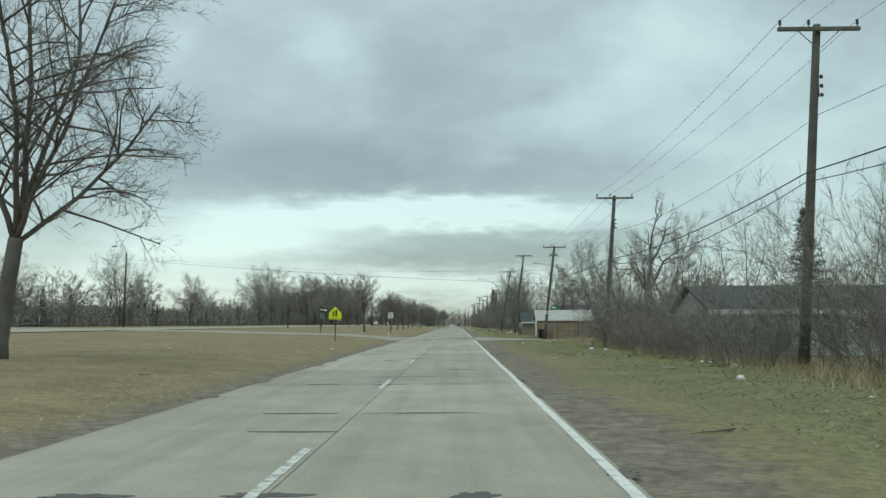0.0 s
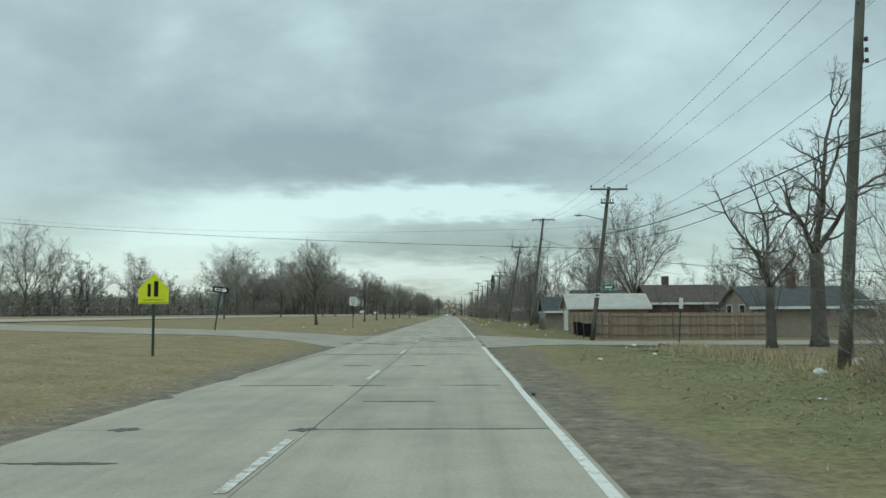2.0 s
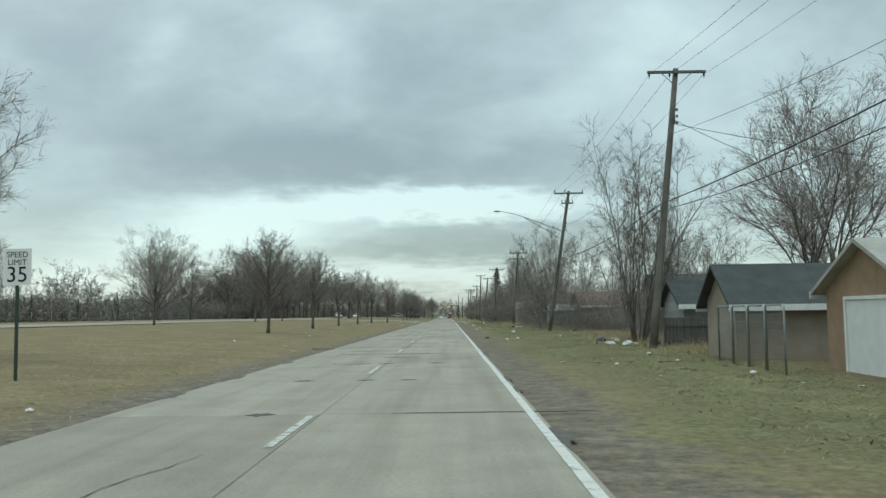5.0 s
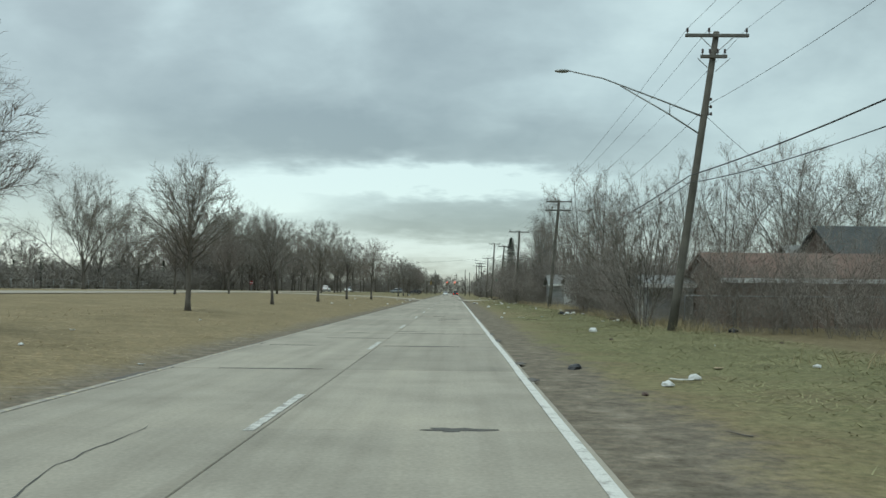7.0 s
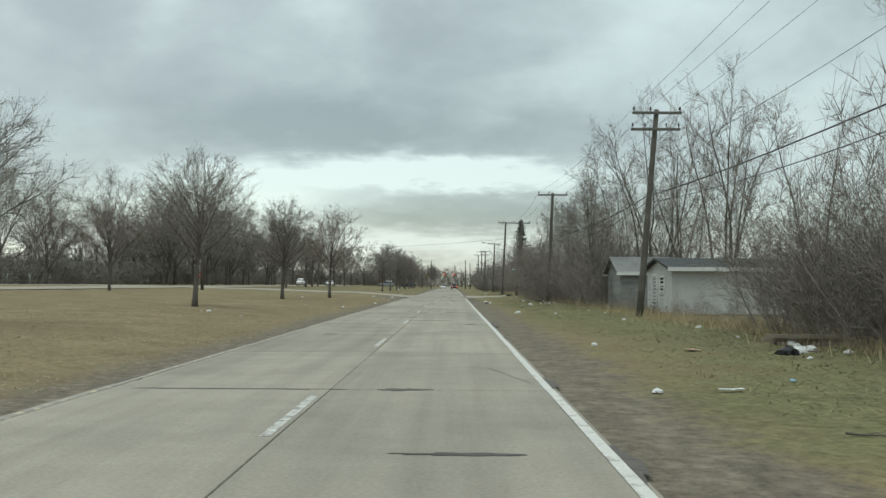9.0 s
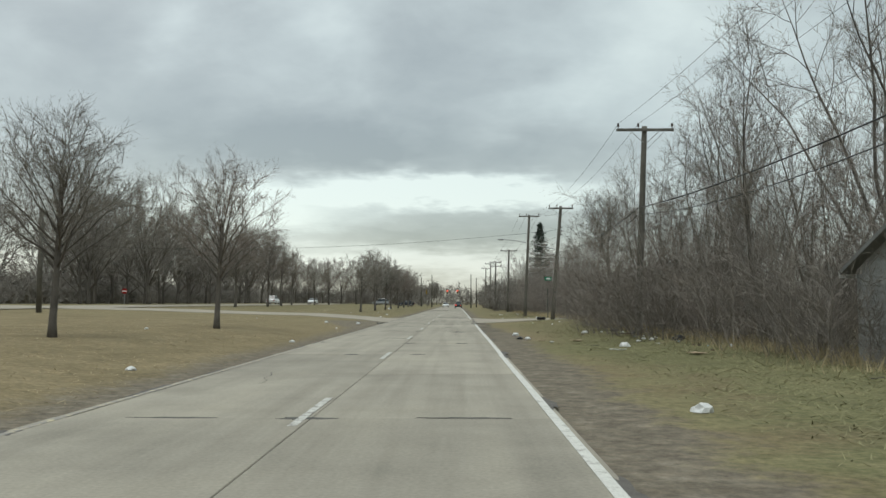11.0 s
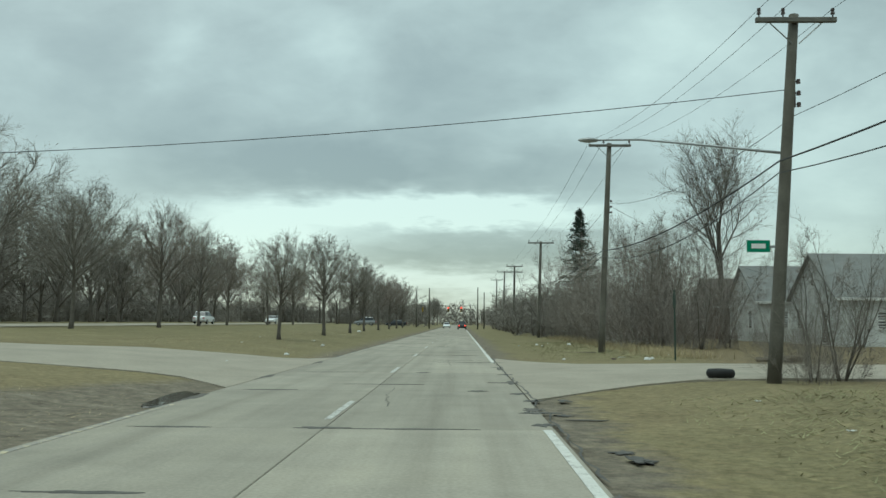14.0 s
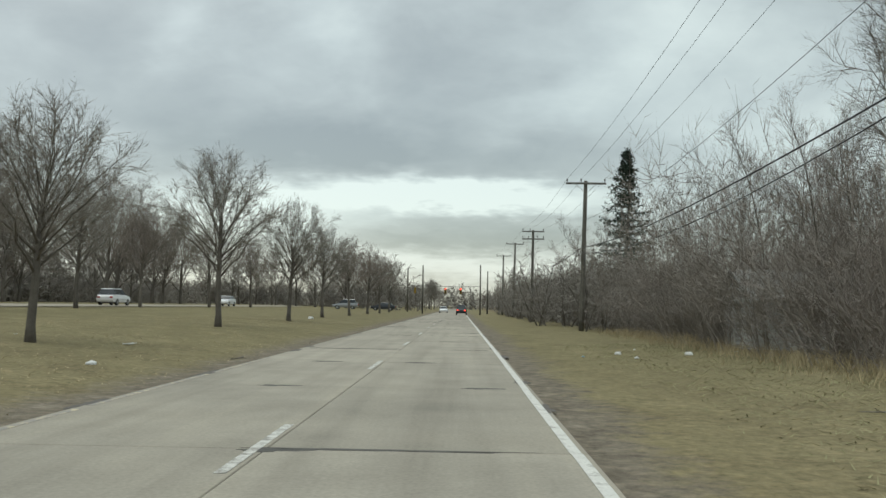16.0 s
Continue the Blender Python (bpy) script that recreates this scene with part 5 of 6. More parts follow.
def pipe_fence(x, y, n, label, dx=1.15, dy=0.0, h=1.75, rz=0.0):
    t = thing("pipe_fence", label, "fence", (x, y, gz(x, y)), rz)
    for i in range(n):
        p = [(i * dx, i * dy, -0.2), (i * dx, i * dy, h - 0.08), (i * dx + 0.05, i * dy, h - 0.02), (i * dx + 0.12, i * dy, h), (i * dx + dx - 0.15, i * dy + dy, h), (i * dx + dx - 0.1, i * dy + dy, h - 0.05), (i * dx + dx - 0.08, i * dy + dy, -0.2)]
        part("pipe_frame", tubes("pipe_frame", [(p, [0.028] * len(p))], STEEL, 6), STEEL, t)
        mesh = []
        for k in range(9):
            a = 0.1 + (dx - 0.3) * k / 8
            mesh.append(([(i * dx + a, i * dy, 0.05), (i * dx + a, i * dy, h)], [0.004, 0.004]))
        for k in range(8):
            mesh.append(([(i * dx + 0.05, i * dy, 0.1 + k * 0.2), (i * dx + dx - 0.1, i * dy, 0.1 + k * 0.2)], [0.004, 0.004]))
        part("mesh_panel", tubes("mesh_panel", mesh, STEEL, 3), STEEL, t)


pipe_fence(8.45, 116.6, 4, "galvanised pipe gate frames before the plywood shed", 1.35, rz=90)
pipe_fence(11.2, 61.0, 4, "wire fence at the thicket edge", 2.0)
pipe_fence(9.6, 216.0, 3, "low wire fence before the white garage", 1.9, h=1.2)
pipe_fence(9.2, 166.8, 4, "wire fence behind the leaning pole", 2.0, h=1.3)


def chain_fence():
    """The long park fence beyond the drive."""
    t = thing("park_fence", "long low wire fence beyond the park drive", "fence", (0, 0, 0))
    post = tubes("post", [([(0, 0, -0.1), (0, 0, 1.45)], [0.045, 0.045])], STEEL, 5)
    for i in range(34):
        part("post", post, STEEL, t, at=(-58, 95 + i * 6.0, gz(-58, 100)))
    rail = [([(-58, 95, gz(-58, 100) + z), (-58, 293, gz(-58, 100) + z)], [0.012, 0.012]) for z in (0.5, 1.4)]
    part("rail", tubes("rail", rail, STEEL, 4), STEEL, t)


chain_fence()

# ---- signs ----
def plate(outline, t=0.006):
    """A flat sign blade in the x-z plane that faces -y."""
    n = len(outline)
    V = [(x, 0, z) for x, z in outline] + [(x, t, z) for x, z in outline]
    F = [tuple(range(n)), tuple(range(2 * n - 1, n - 1, -1))] + [(i, i + n, (i + 1) % n + n, (i + 1) % n) for i in range(n)]
    return V, F


def words(text, size, mat, parent, at, name="lettering"):
    cu = bpy.data.curves.new(name, "FONT")
    cu.body, cu.size, cu.align_x, cu.extrude = text, size, "CENTER", 0.001
    tmp = bpy.data.objects.new(name, cu)
    scene.collection.objects.link(tmp)
    me = bpy.data.meshes.new_from_object(tmp.evaluated_get(bpy.context.evaluated_depsgraph_get()))
    bpy.data.objects.remove(tmp)
    me.materials.clear()
    me.materials.append(mat)
    return part(name, me, mat, parent, at=at, turn=(90, 0, 0))


def school_sign():
    t = thing("school_sign", "fluorescent yellow-green school crossing sign on a post", "road sign", (-9.0, 62.2, gz(-9, 62)), -2)
    z = 1.78 - gz(-9, 62)
    part("post", raw("post", *box_data(-0.035, 0.035, 0.01, 0.06, -0.4, z + 0.75), GREEN_POST), GREEN_POST, t)
    V, F = plate([(-0.46, z), (0.46, z), (0.46, z + 0.46), (0, z + 0.92), (-0.46, z + 0.46)])
    b = part("blade", raw("blade", V, F, SIGN_YELLOW), SIGN_YELLOW, t, "yellow-green pentagon blade")
    for x, w, h in ((-0.13, 0.10, 0.38), (0.08, 0.13, 0.46)):
        bm = block(x - w / 2, x + w / 2, -0.006, -0.002, z + 0.22, z + 0.22 + h, 0.0015)
        part("symbol", bm, SIGN_BLACK, b)
    for z0, z1, x0, x1 in ((0.025, 0.04, -0.43, 0.43), (0.11, 0.125, -0.3, 0.3)):
        part("border", raw("border", *box_data(x0, x1, -0.005, -0.002, z + z0, z + z1), SIGN_BLACK), SIGN_BLACK, b)


school_sign()


def speed_sign():
    x, y = -8.87, 112.7
    g = gz(x, y)
    t = thing("speed_limit_sign", "white speed limit 35 sign on a steel post", "road sign", (x, y, g), -1)
    z = 2.18 - g
    part("post", raw("post", *box_data(-0.03, 0.03, 0.01, 0.05, -0.4, z + 0.7), GREEN_POST), GREEN_POST, t)
    b = part("blade", raw("blade", *plate([(-0.30, z), (0.30, z), (0.30, z + 0.76), (-0.30, z + 0.76)]), SIGN_WHITE), SIGN_WHITE, t, "white blade with black figures")
    words("SPEED", 0.17, SIGN_BLACK, b, (0, -0.004, z + 0.58))
    words("LIMIT", 0.17, SIGN_BLACK, b, (0, -0.004, z + 0.42))
    words("35", 0.46, SIGN_BLACK, b, (0, -0.004, z + 0.07))


speed_sign()


def one_way_sign():
    x, y = -14.0, 87.0
    g = gz(x, y)
    t = thing("one_way_sign", "black and white arrow sign on a leaning post", "road sign", (x, y, g))
    t.rotation_euler = (0, radians(8), 0)
    z = 2.9 - g
    part("post", raw("post", *box_data(-0.035, 0.035, 0.01, 0.06, -0.4, z + 0.2), GREEN_POST), GREEN_POST, t)
    b = part("blade", raw("blade", *plate([(-0.46, z - 0.15), (0.46, z - 0.15), (0.46, z + 0.17), (-0.46, z + 0.17)]), SIGN_BLACK), SIGN_BLACK, t, "black blade with white arrow")
    part("arrow", raw("arrow", *plate([(-0.36, z - 0.07), (0.16, z - 0.07), (0.16, z - 0.13), (0.40, z + 0.01), (0.16, z + 0.15), (0.16, z + 0.09), (-0.36, z + 0.09)], 0.003), SIGN_WHITE), SIGN_WHITE, b, at=(0, -0.005, 0))
    part("bar", raw("bar", *box_data(-0.28, 0.12, -0.010, -0.006, z - 0.02, z + 0.04), SIGN_BLACK), SIGN_BLACK, b)
    oct_ = [(0.40 * math.cos(radians(22.5 + 45 * k)), z - 0.62 + 0.40 * math.sin(radians(22.5 + 45 * k))) for k in range(8)]
    part("octagon", raw("octagon", *plate(oct_), STEEL), STEEL, t, "grey back of an octagonal stop sign", at=(-0.06, 0.07, 0), turn=(0, 0, 62))


one_way_sign()


def street_name(x, y, z, w, label, rz=0.0, left=False):
    t = thing("street_name_sign", label, "street sign", (x, y, z), rz)
    b = part("blade", raw("blade", *plate([(0, 0), (w, 0), (w, 0.28), (0, 0.28)], 0.004), SIGN_GREEN), SIGN_GREEN, t)
    part("bar", raw("bar", *box_data(w * 0.2, w * 0.8, -0.006, -0.002, 0.09, 0.20), SIGN_WHITE), SIGN_WHITE, b)
    bm = block(w - 0.02, w + 0.12, 0.0, 0.03, 0.10, 0.16) if left else block(-0.25, 0.02, 0.0, 0.03, 0.10, 0.16)
    part("bracket", bm, STEEL, t)


street_name(9.85, 93.8, 2.98, 0.78, "green street name sign on a wooden pole")
street_name(6.68, 269.93, 3.14, 0.54, "green street name sign on a wooden pole", left=True)
def pole_arrow(x, y, z):
    t = thing("arrow_sign", "small white arrow sign nailed to a pole", "road sign", (x, y, z))
    b = part("blade", raw("blade", *plate([(-0.18, 0), (0.18, 0), (0.18, 0.3), (-0.18, 0.3)], 0.004), SIGN_WHITE), SIGN_WHITE, t)
    part("arrow", raw("arrow", *plate([(-0.14, 0.15), (-0.03, 0.05), (-0.03, 0.11), (0.13, 0.11), (0.13, 0.19), (-0.03, 0.19), (-0.03, 0.25)], 0.003), SIGN_BLACK), SIGN_BLACK, b, at=(0, -0.005, 0))


pole_arrow(9.52, 93.835, 2.45)


def back_sign(x, y, h, label):
    """A sign seen from behind or edge-on, on its post."""
    t = thing("stop_sign", label, "road sign", (x, y, gz(x, y)))
    part("post", raw("post", *box_data(-0.03, 0.03, -0.02, 0.02, -0.4, h), GREEN_POST), GREEN_POST, t)
    oct_ = [(0.38 * math.cos(radians(22.5 + 45 * k)), h - 0.42 + 0.38 * math.sin(radians(22.5 + 45 * k))) for k in range(8)]
    part("octagon", raw("octagon", *plate(oct_), GREEN_POST), GREEN_POST, t, "dull back of an octagonal blade", turn=(0, 0, 86))


back_sign(8.35, 283.6, 2.75, "stop sign seen edge-on beside the side street")


def thin_sign(x, y, h):
    t = thing("sign_post", "thin leaning post with a small pale plate", "road sign", (x, y, gz(x, y)))
    t.rotation_euler = (0, radians(4), 0)
    part("post", raw("post", *box_data(-0.025, 0.025, -0.02, 0.02, -0.4, h), GREEN_POST), GREEN_POST, t)
    part("plate", raw("plate", *plate([(-0.09, h - 0.5), (0.09, h - 0.5), (0.09, h), (-0.09, h)]), SIGN_WHITE), SIGN_WHITE, t, at=(0, -0.03, 0))


thin_sign(10.3, 76.4, 2.25)


def red_sign(x, y, h):
    t = thing("stop_sign", "red octagonal stop sign far across the field", "road sign", (x, y, gz(x, y)))
    part("post", raw("post", *box_data(-0.03, 0.03, 0.01, 0.04, -0.4, h), STEEL), STEEL, t)
    oct_ = [(0.38 * math.cos(radians(22.5 + 45 * k)), h - 0.42 + 0.38 * math.sin(radians(22.5 + 45 * k))) for k in range(8)]
    part("octagon", raw("octagon", *plate(oct_), SIGN_RED), SIGN_RED, t)
    part("bar", raw("bar", *box_data(-0.28, 0.28, -0.006, -0.002, h - 0.49, h - 0.35), SIGN_WHITE), SIGN_WHITE, t)


red_sign(-42.9, 315.0, 3.3 - gz(-43, 315))


def park_lamp(x, y, h):
    t = thing("street_lamp", "wooden lamp post with a short curved bracket in the field", "street lamp", (x, y, gz(x, y)))
    part("shaft", tubes("shaft", [([(0, 0, -0.3), (0.15, 0, h)], [0.16, 0.11])], POLE_WOOD, 8), POLE_WOOD, t)
    part("bracket", tubes("bracket", [([(0.15, 0, h - 0.5), (-0.1, 0, h + 0.5), (-0.7, 0, h + 0.95), (-1.3, 0, h + 0.95)], [0.04, 0.035, 0.03, 0.03])], STEEL, 6), STEEL, t)
    bm = bmesh.new()
    bmesh.ops.create_uvsphere(bm, u_segments=10, v_segments=6, radius=1.0, matrix=Matrix.Translation((-1.6, 0, h + 0.92)) @ Matrix.Diagonal((0.4, 0.16, 0.1, 1)))
    part("lamp_head", bm, STEEL, t)


park_lamp(-46.8, 120.4, 10.4)

# ---- the far crossing: signals and cars ----
def mast(x, y, h, label):
    t = thing("signal_pole", label, "pole", (x, y, gz(x, y)), group="poles at the crossing")
    part("shaft", tubes("shaft", [([(0, 0, -0.2), (0, 0, h)], [0.17, 0.12])], POLE_WOOD, 8), POLE_WOOD, t)
    part("cap", tubes("cap", [([(0, 0, h), (0, 0, h + 0.12)], [0.14, 0.06])], STEEL, 8), STEEL, t)


mast(-6.8, 441, 8.9, "tall slim wooden pole at the crossing")
mast(-9.9, 446, 8.3, "tall slim wooden pole at the crossing")
mast(-25.3, 256, 6.3, "plain wooden pole beside the park drive")
mast(3.9, 441, 9.2, "tall slim wooden pole at the crossing")
mast(5.6, 452, 8.4, "tall slim wooden pole at the crossing")
span = new("span_wire", tubes("span_wire", [sag_path((-6.8, 441, 5.25), (3.9, 441, 5.25), 0.12, 12, 0.03), sag_path((-9.9, 446, 5.25), (-6.8, 441, 5.25), 0.05, 6, 0.03)], WIRE, 4))
tagged(span, "cable that carries the traffic signals over the crossing", "cable")


def signal(x, y, z, lit, label, rz=0.0):
    t = thing("traffic_signal", label, "traffic light", (x, y, z), rz, group="traffic signals")
    part("housing", block(-0.2, 0.2, 0.0, 0.3, -0.55, 0.55, 0.03), material("signal_yellow", (0.30, 0.19, 0.02), 0.6, scale=3, vary=0.2, bump=0), t)
    for k, (zz, m) in enumerate(((0.36, RED_LIGHT if lit else SIGN_BLACK), (0.0, SIGN_BLACK), (-0.36, SIGN_BLACK))):
        bm = bmesh.new()
        bmesh.ops.create_cone(bm, segments=14, radius1=0.15, radius2=0.15, depth=0.03, cap_ends=True, matrix=Matrix.Translation((0, -0.02, zz)) @ Matrix.Rotation(radians(90), 4, "X"))
        part("lens", bm, m, t)
    part("hanger", tubes("hanger", [([(0, 0.15, 0.55), (0, 0.15, 0.85)], [0.02, 0.02])], STEEL, 5), STEEL, t)


signal(-2.6, 440.85, 4.3, True, "hanging traffic signal showing red")
signal(0.25, 440.85, 4.32, True, "hanging traffic signal showing red")
signal(-8.2, 443.48, 4.36, False, "hanging traffic signal seen from its side", 80)


def car(x, y, rz, paint, label, tall=0.0, z=None, lit=False):
    """A saloon or, with tall, a utility car: lofted body, glasshouse, wheels and lamps. It heads along its own +y."""
    t = thing("car", label, "car", (x, y, gz(x, y) + 0.06 if z is None else z), rz, group="cars")
    prof = [(-2.25, 0.55, 0.80 + tall * .3), (-2.1, 0.35, 0.95 + tall * .35), (-1.3, 0.30, 1.0 + tall * .3), (0.9, 0.30, 0.98 + tall * .2), (2.0, 0.32, 0.80 + tall * .2), (2.25, 0.45, 0.65 + tall * .15)]
    bm = bmesh.new()
    rings = []
    for yy, z0, z1 in prof:
        w = 0.86 if abs(yy) < 2.2 else 0.72
        rings.append([bm.verts.new(p) for p in ((-w, yy, z0), (w, yy, z0), (w + 0.03, yy, (z0 + z1) / 2), (w - 0.04, yy, z1), (-w + 0.04, yy, z1), (-w - 0.03, yy, (z0 + z1) / 2))])
    for a, b in zip(rings, rings[1:]):
        for k in range(6):
            bm.faces.new((a[k], a[(k + 1) % 6], b[(k + 1) % 6], b[k]))
    bm.faces.new(rings[0][::-1])
    bm.faces.new(rings[-1])
    bmesh.ops.recalc_face_normals(bm, faces=bm.faces[:])
    body = part("body", bm, paint, t)
    def loft(y0, y1, y2, y3, z0, z1, w0, w1):
        bm = bmesh.new()
        v = [bm.verts.new(p) for p in ((-w0, y0, z0), (w0, y0, z0), (w0, y3, z0), (-w0, y3, z0), (-w1, y1, z1), (w1, y1, z1), (w1, y2, z1), (-w1, y2, z1))]
        for f in ((3, 2, 1, 0), (4, 5, 6, 7), (0, 1, 5, 4), (1, 2, 6, 5), (2, 3, 7, 6), (3, 0, 4, 7)):
            bm.faces.new([v[i] for i in f])
        return bm
    rear = -2.05 if tall else -1.7
    part("glasshouse", loft(rear, rear + 0.35, 0.35, 1.15, 0.93 + tall * .25, 1.40 + tall, 0.80, 0.62), WINDOW, t, "dark windows")
    part("roof", loft(rear + 0.32, rear + 0.36, 0.34, 0.40, 1.385 + tall, 1.45 + tall, 0.64, 0.60), paint, t)
    for sx in (-0.80, 0.80):
        for sy in (-1.35, 1.35):
            w = thing_part("wheel", t)
            w.location = (sx, sy, 0.32)
            bm = bmesh.new()
            bmesh.ops.create_cone(bm, segments=16, radius1=0.32, radius2=0.32, depth=0.2, cap_ends=True, matrix=Matrix.Rotation(radians(90), 4, "Y"))
            part("tyre", bm, RUBBER, w)
            bm = bmesh.new()
            bmesh.ops.create_cone(bm, segments=12, radius1=0.19, radius2=0.17, depth=0.22, cap_ends=True, matrix=Matrix.Rotation(radians(90), 4, "Y"))
            part("rim", bm, STEEL, w)
    for sx in (-0.62, 0.62):
        part("tail_light", block(sx - 0.14, sx + 0.14, -2.29, -2.2, 0.68 + tall * .2, 0.82 + tall * .25, 0.01), BRAKE_LIGHT if lit else SIGN_RED, t)
        part("headlight", block(sx - 0.15, sx + 0.15, 2.18, 2.275, 0.55, 0.66, 0.01), SIGN_WHITE, t)


car(-33.0, 402, 180, CAR_WHITE, "white car on the park drive")
car(-34.5, 366, 0, CAR_WHITE, "white estate car on the park drive", 0.2)
car(-20.0, 432, 90, CAR_GREY, "silver utility car on the cross street", 0.3)
car(-13.5, 434, 90, CAR_DARK, "dark car on the cross street")
car(0.4, 428, 0, CAR_DARK, "dark utility car waiting at the red light", 0.3, z=0.0, lit=True)
car(-3.4, 470, 180, CAR_WHITE, "white car beyond the crossing", z=0.0)

# ---- roadside rubbish ----
def crumple(seed, sx, sy, sz, mat):
    """A crushed bag or lump with folds."""
    bm = bmesh.new()
    bmesh.ops.create_icosphere(bm, subdivisions=2, radius=1.0)
    rng = random.Random(seed)
    o = Vector((rng.uniform(0, 50), rng.uniform(0, 50), 0))
    for v in bm.verts:
        n = noise.noise(v.co * 1.7 + o) + 0.5 * noise.noise(v.co * 4.3 + o)
        p = v.co * (1 + 0.38 * n)
        v.co = (p.x * sx, p.y * sy, max(-0.15, p.z) * sz)
    me = bpy.data.meshes.new("lump")
    bm.to_mesh(me)
    bm.free()
    me.materials.append(mat)
    return me


def sheet(seed, sx, sy, mat, bend=0.06):
    """A torn flat piece of board or foam, slightly curled."""
    rng = random.Random(seed)
    n = 5
    V, F = [], []
    for k in (0, 1):
        for j in range(n):
            for i in range(n):
                u, v = i / (n - 1) - 0.5, j / (n - 1) - 0.5
                e = 0.12 if i in (0, n - 1) or j in (0, n - 1) else 0.0
                V.append((sx * u + rng.uniform(-e, e) * sx * (1 - k), sy * v + rng.uniform(-e, e) * sy * (1 - k), bend * (u * u + v * v) * 2 + 0.012 + 0.012 * k))
    for j in range(n - 1):
        for i in range(n - 1):
            a = j * n + i
            F.append((a, a + n, a + n + 1, a + 1))
            b = n * n + a
            F.append((b, b + 1, b + n + 1, b + n))
    m = n * n
    rim = [i for i in range(n)] + [j * n + n - 1 for j in range(1, n)] + [(n - 1) * n + i for i in range(n - 2, -1, -1)] + [j * n for j in range(n - 2, 0, -1)]
    for a, b in zip(rim, rim[1:] + rim[:1]):
        F.append((a, b, b + m, a + m))
    return raw("sheet", V, F, mat)


TRASH = [("plastic_bag", crumple(1, 0.22, 0.17, 0.16, BAG_WHITE), "crumpled white plastic bag on the grass", "plastic bag"),
         ("plastic_bag", crumple(2, 0.14, 0.12, 0.09, BAG_WHITE), "small white scrap of plastic on the grass", "litter"),
         ("foam_sheet", sheet(3, 0.50, 0.13, BAG_WHITE, 0.02), "long broken piece of white foam board", "litter"),
         ("paper_scrap", sheet(4, 0.18, 0.12, BAG_WHITE, 0.04), "torn scrap of white paper", "litter"),
         ("cardboard", sheet(5, 0.42, 0.30, CARD, 0.03), "damp brown piece of cardboard", "cardboard"),
         ("rubbish_bag", crumple(6, 0.32, 0.26, 0.24, BAG_BLACK), "black rubbish bag on the verge", "rubbish bag"),
         ("plastic_scrap", crumple(7, 0.10, 0.08, 0.07, BLUE), "pale blue plastic scrap", "litter"),
         ("dead_branch", None, "fallen dead branch on the grass", "branch"),
         ("brick_rubble", crumple(8, 0.16, 0.12, 0.10, BROWN_BRICK), "lump of brick rubble", "rubble")]


def branch_mesh(seed):
    rng = np.random.default_rng(seed)
    a = limb(rng, (0, 0, 0.03), (1, 0.2, 0.0), 1.3, 0.028, 0.008, 6, 0.12, 0.0)
    out = [a] + spray(rng, *a, 5, 0.2, 0.5, 0.7, 0.15, 0.02, 0, 0.012, 3)
    for p, _ in out:
        p[:, 2] = np.maximum(p[:, 2], 0.012)
    return raw("branch", *tube_data(out, lambda r: 5), BARK)


BRANCH = branch_mesh(9)


def drop(k, x, y, s=1.0, rz=None):
    name, me, label, cat = TRASH[k]
    me = BRANCH if me is None else me
    ob = new(name, me)
    ob.location = (x, y, max(gz(x, y), 0.0 if ROAD_L < x < ROAD_R else -9) + 0.012)
    ob.rotation_euler = (0, 0, radians(rnd.uniform(0, 360) if rz is None else rz))
    ob.scale = (s, s, s)
    tagged(ob, label, cat, group="roadside litter")


for k, x, y, s in [(0, 2.71, 244.1, 1.0), (5, 2.62, 240.0, 0.55), (0, 2.95, 240.1, 0.75), (2, 3.92, 181.9, 1.0), (4, 4.6, 121.2, 0.8), (3, 3.5, 121.0, 1.0), (2, 3.9, 147.0, 1.0), (0, 4.2, 147.3, 0.7), (1, 3.5, 146.3, 1.0),
                   (0, 5.2, 164.4, 1.2), (5, 2.4, 149.0, 0.6), (5, 10.0, 163.3, 0.9), (0, 6.1, 245.4, 0.9), (2, 3.6, 236.9, 1.2), (4, 4.6, 237.3, 1.6), (2, 5.4, 39.6, 1.0), (0, 6.8, 45.7, 1.0), (0, 8.4, 56.6, 1.0), (3, 5.9, 50.6, 1.0), (2, 3.8, 36.7, 0.9),
                   (6, 5.2, 182.9, 0.8), (0, 7.3, 187.9, 1.2), (5, 6.9, 187.5, 1.0), (4, 5.3, 189.0, 1.2), (0, 3.4, 216.1, 1.0), (1, 2.8, 181.7, 0.8), (2, 5.0, 231.0, 1.3), (0, 5.6, 233.0, 1.2), (4, 6.6, 228.0, 1.6), (5, 7.6, 138.0, 1.2), (0, 8.0, 133.5, 1.5), (0, 7.4, 134.2, 1.1), (4, 7.0, 135.2, 1.3),
                   (0, -11.0, 344.4, 1.3), (1, -7.2, 286.0, 1.0), (0, -6.6, 262.0, 0.9), (1, -8.3, 259.0, 1.1), (1, -6.1, 236.0, 1.0), (3, -7.6, 40.0, 1.0), (3, -9.0, 34.0, 1.1), (1, -7.0, 47.0, 1.0), (2, -9.1, 304, 1.4), (1, -7.6, 298, 1.0), (1, -6.8, 222, 1.0), (3, -8.4, 203, 1.0), (1, -10.2, 205, 1.0)]:
    drop(k, x, y, s * 0.78)
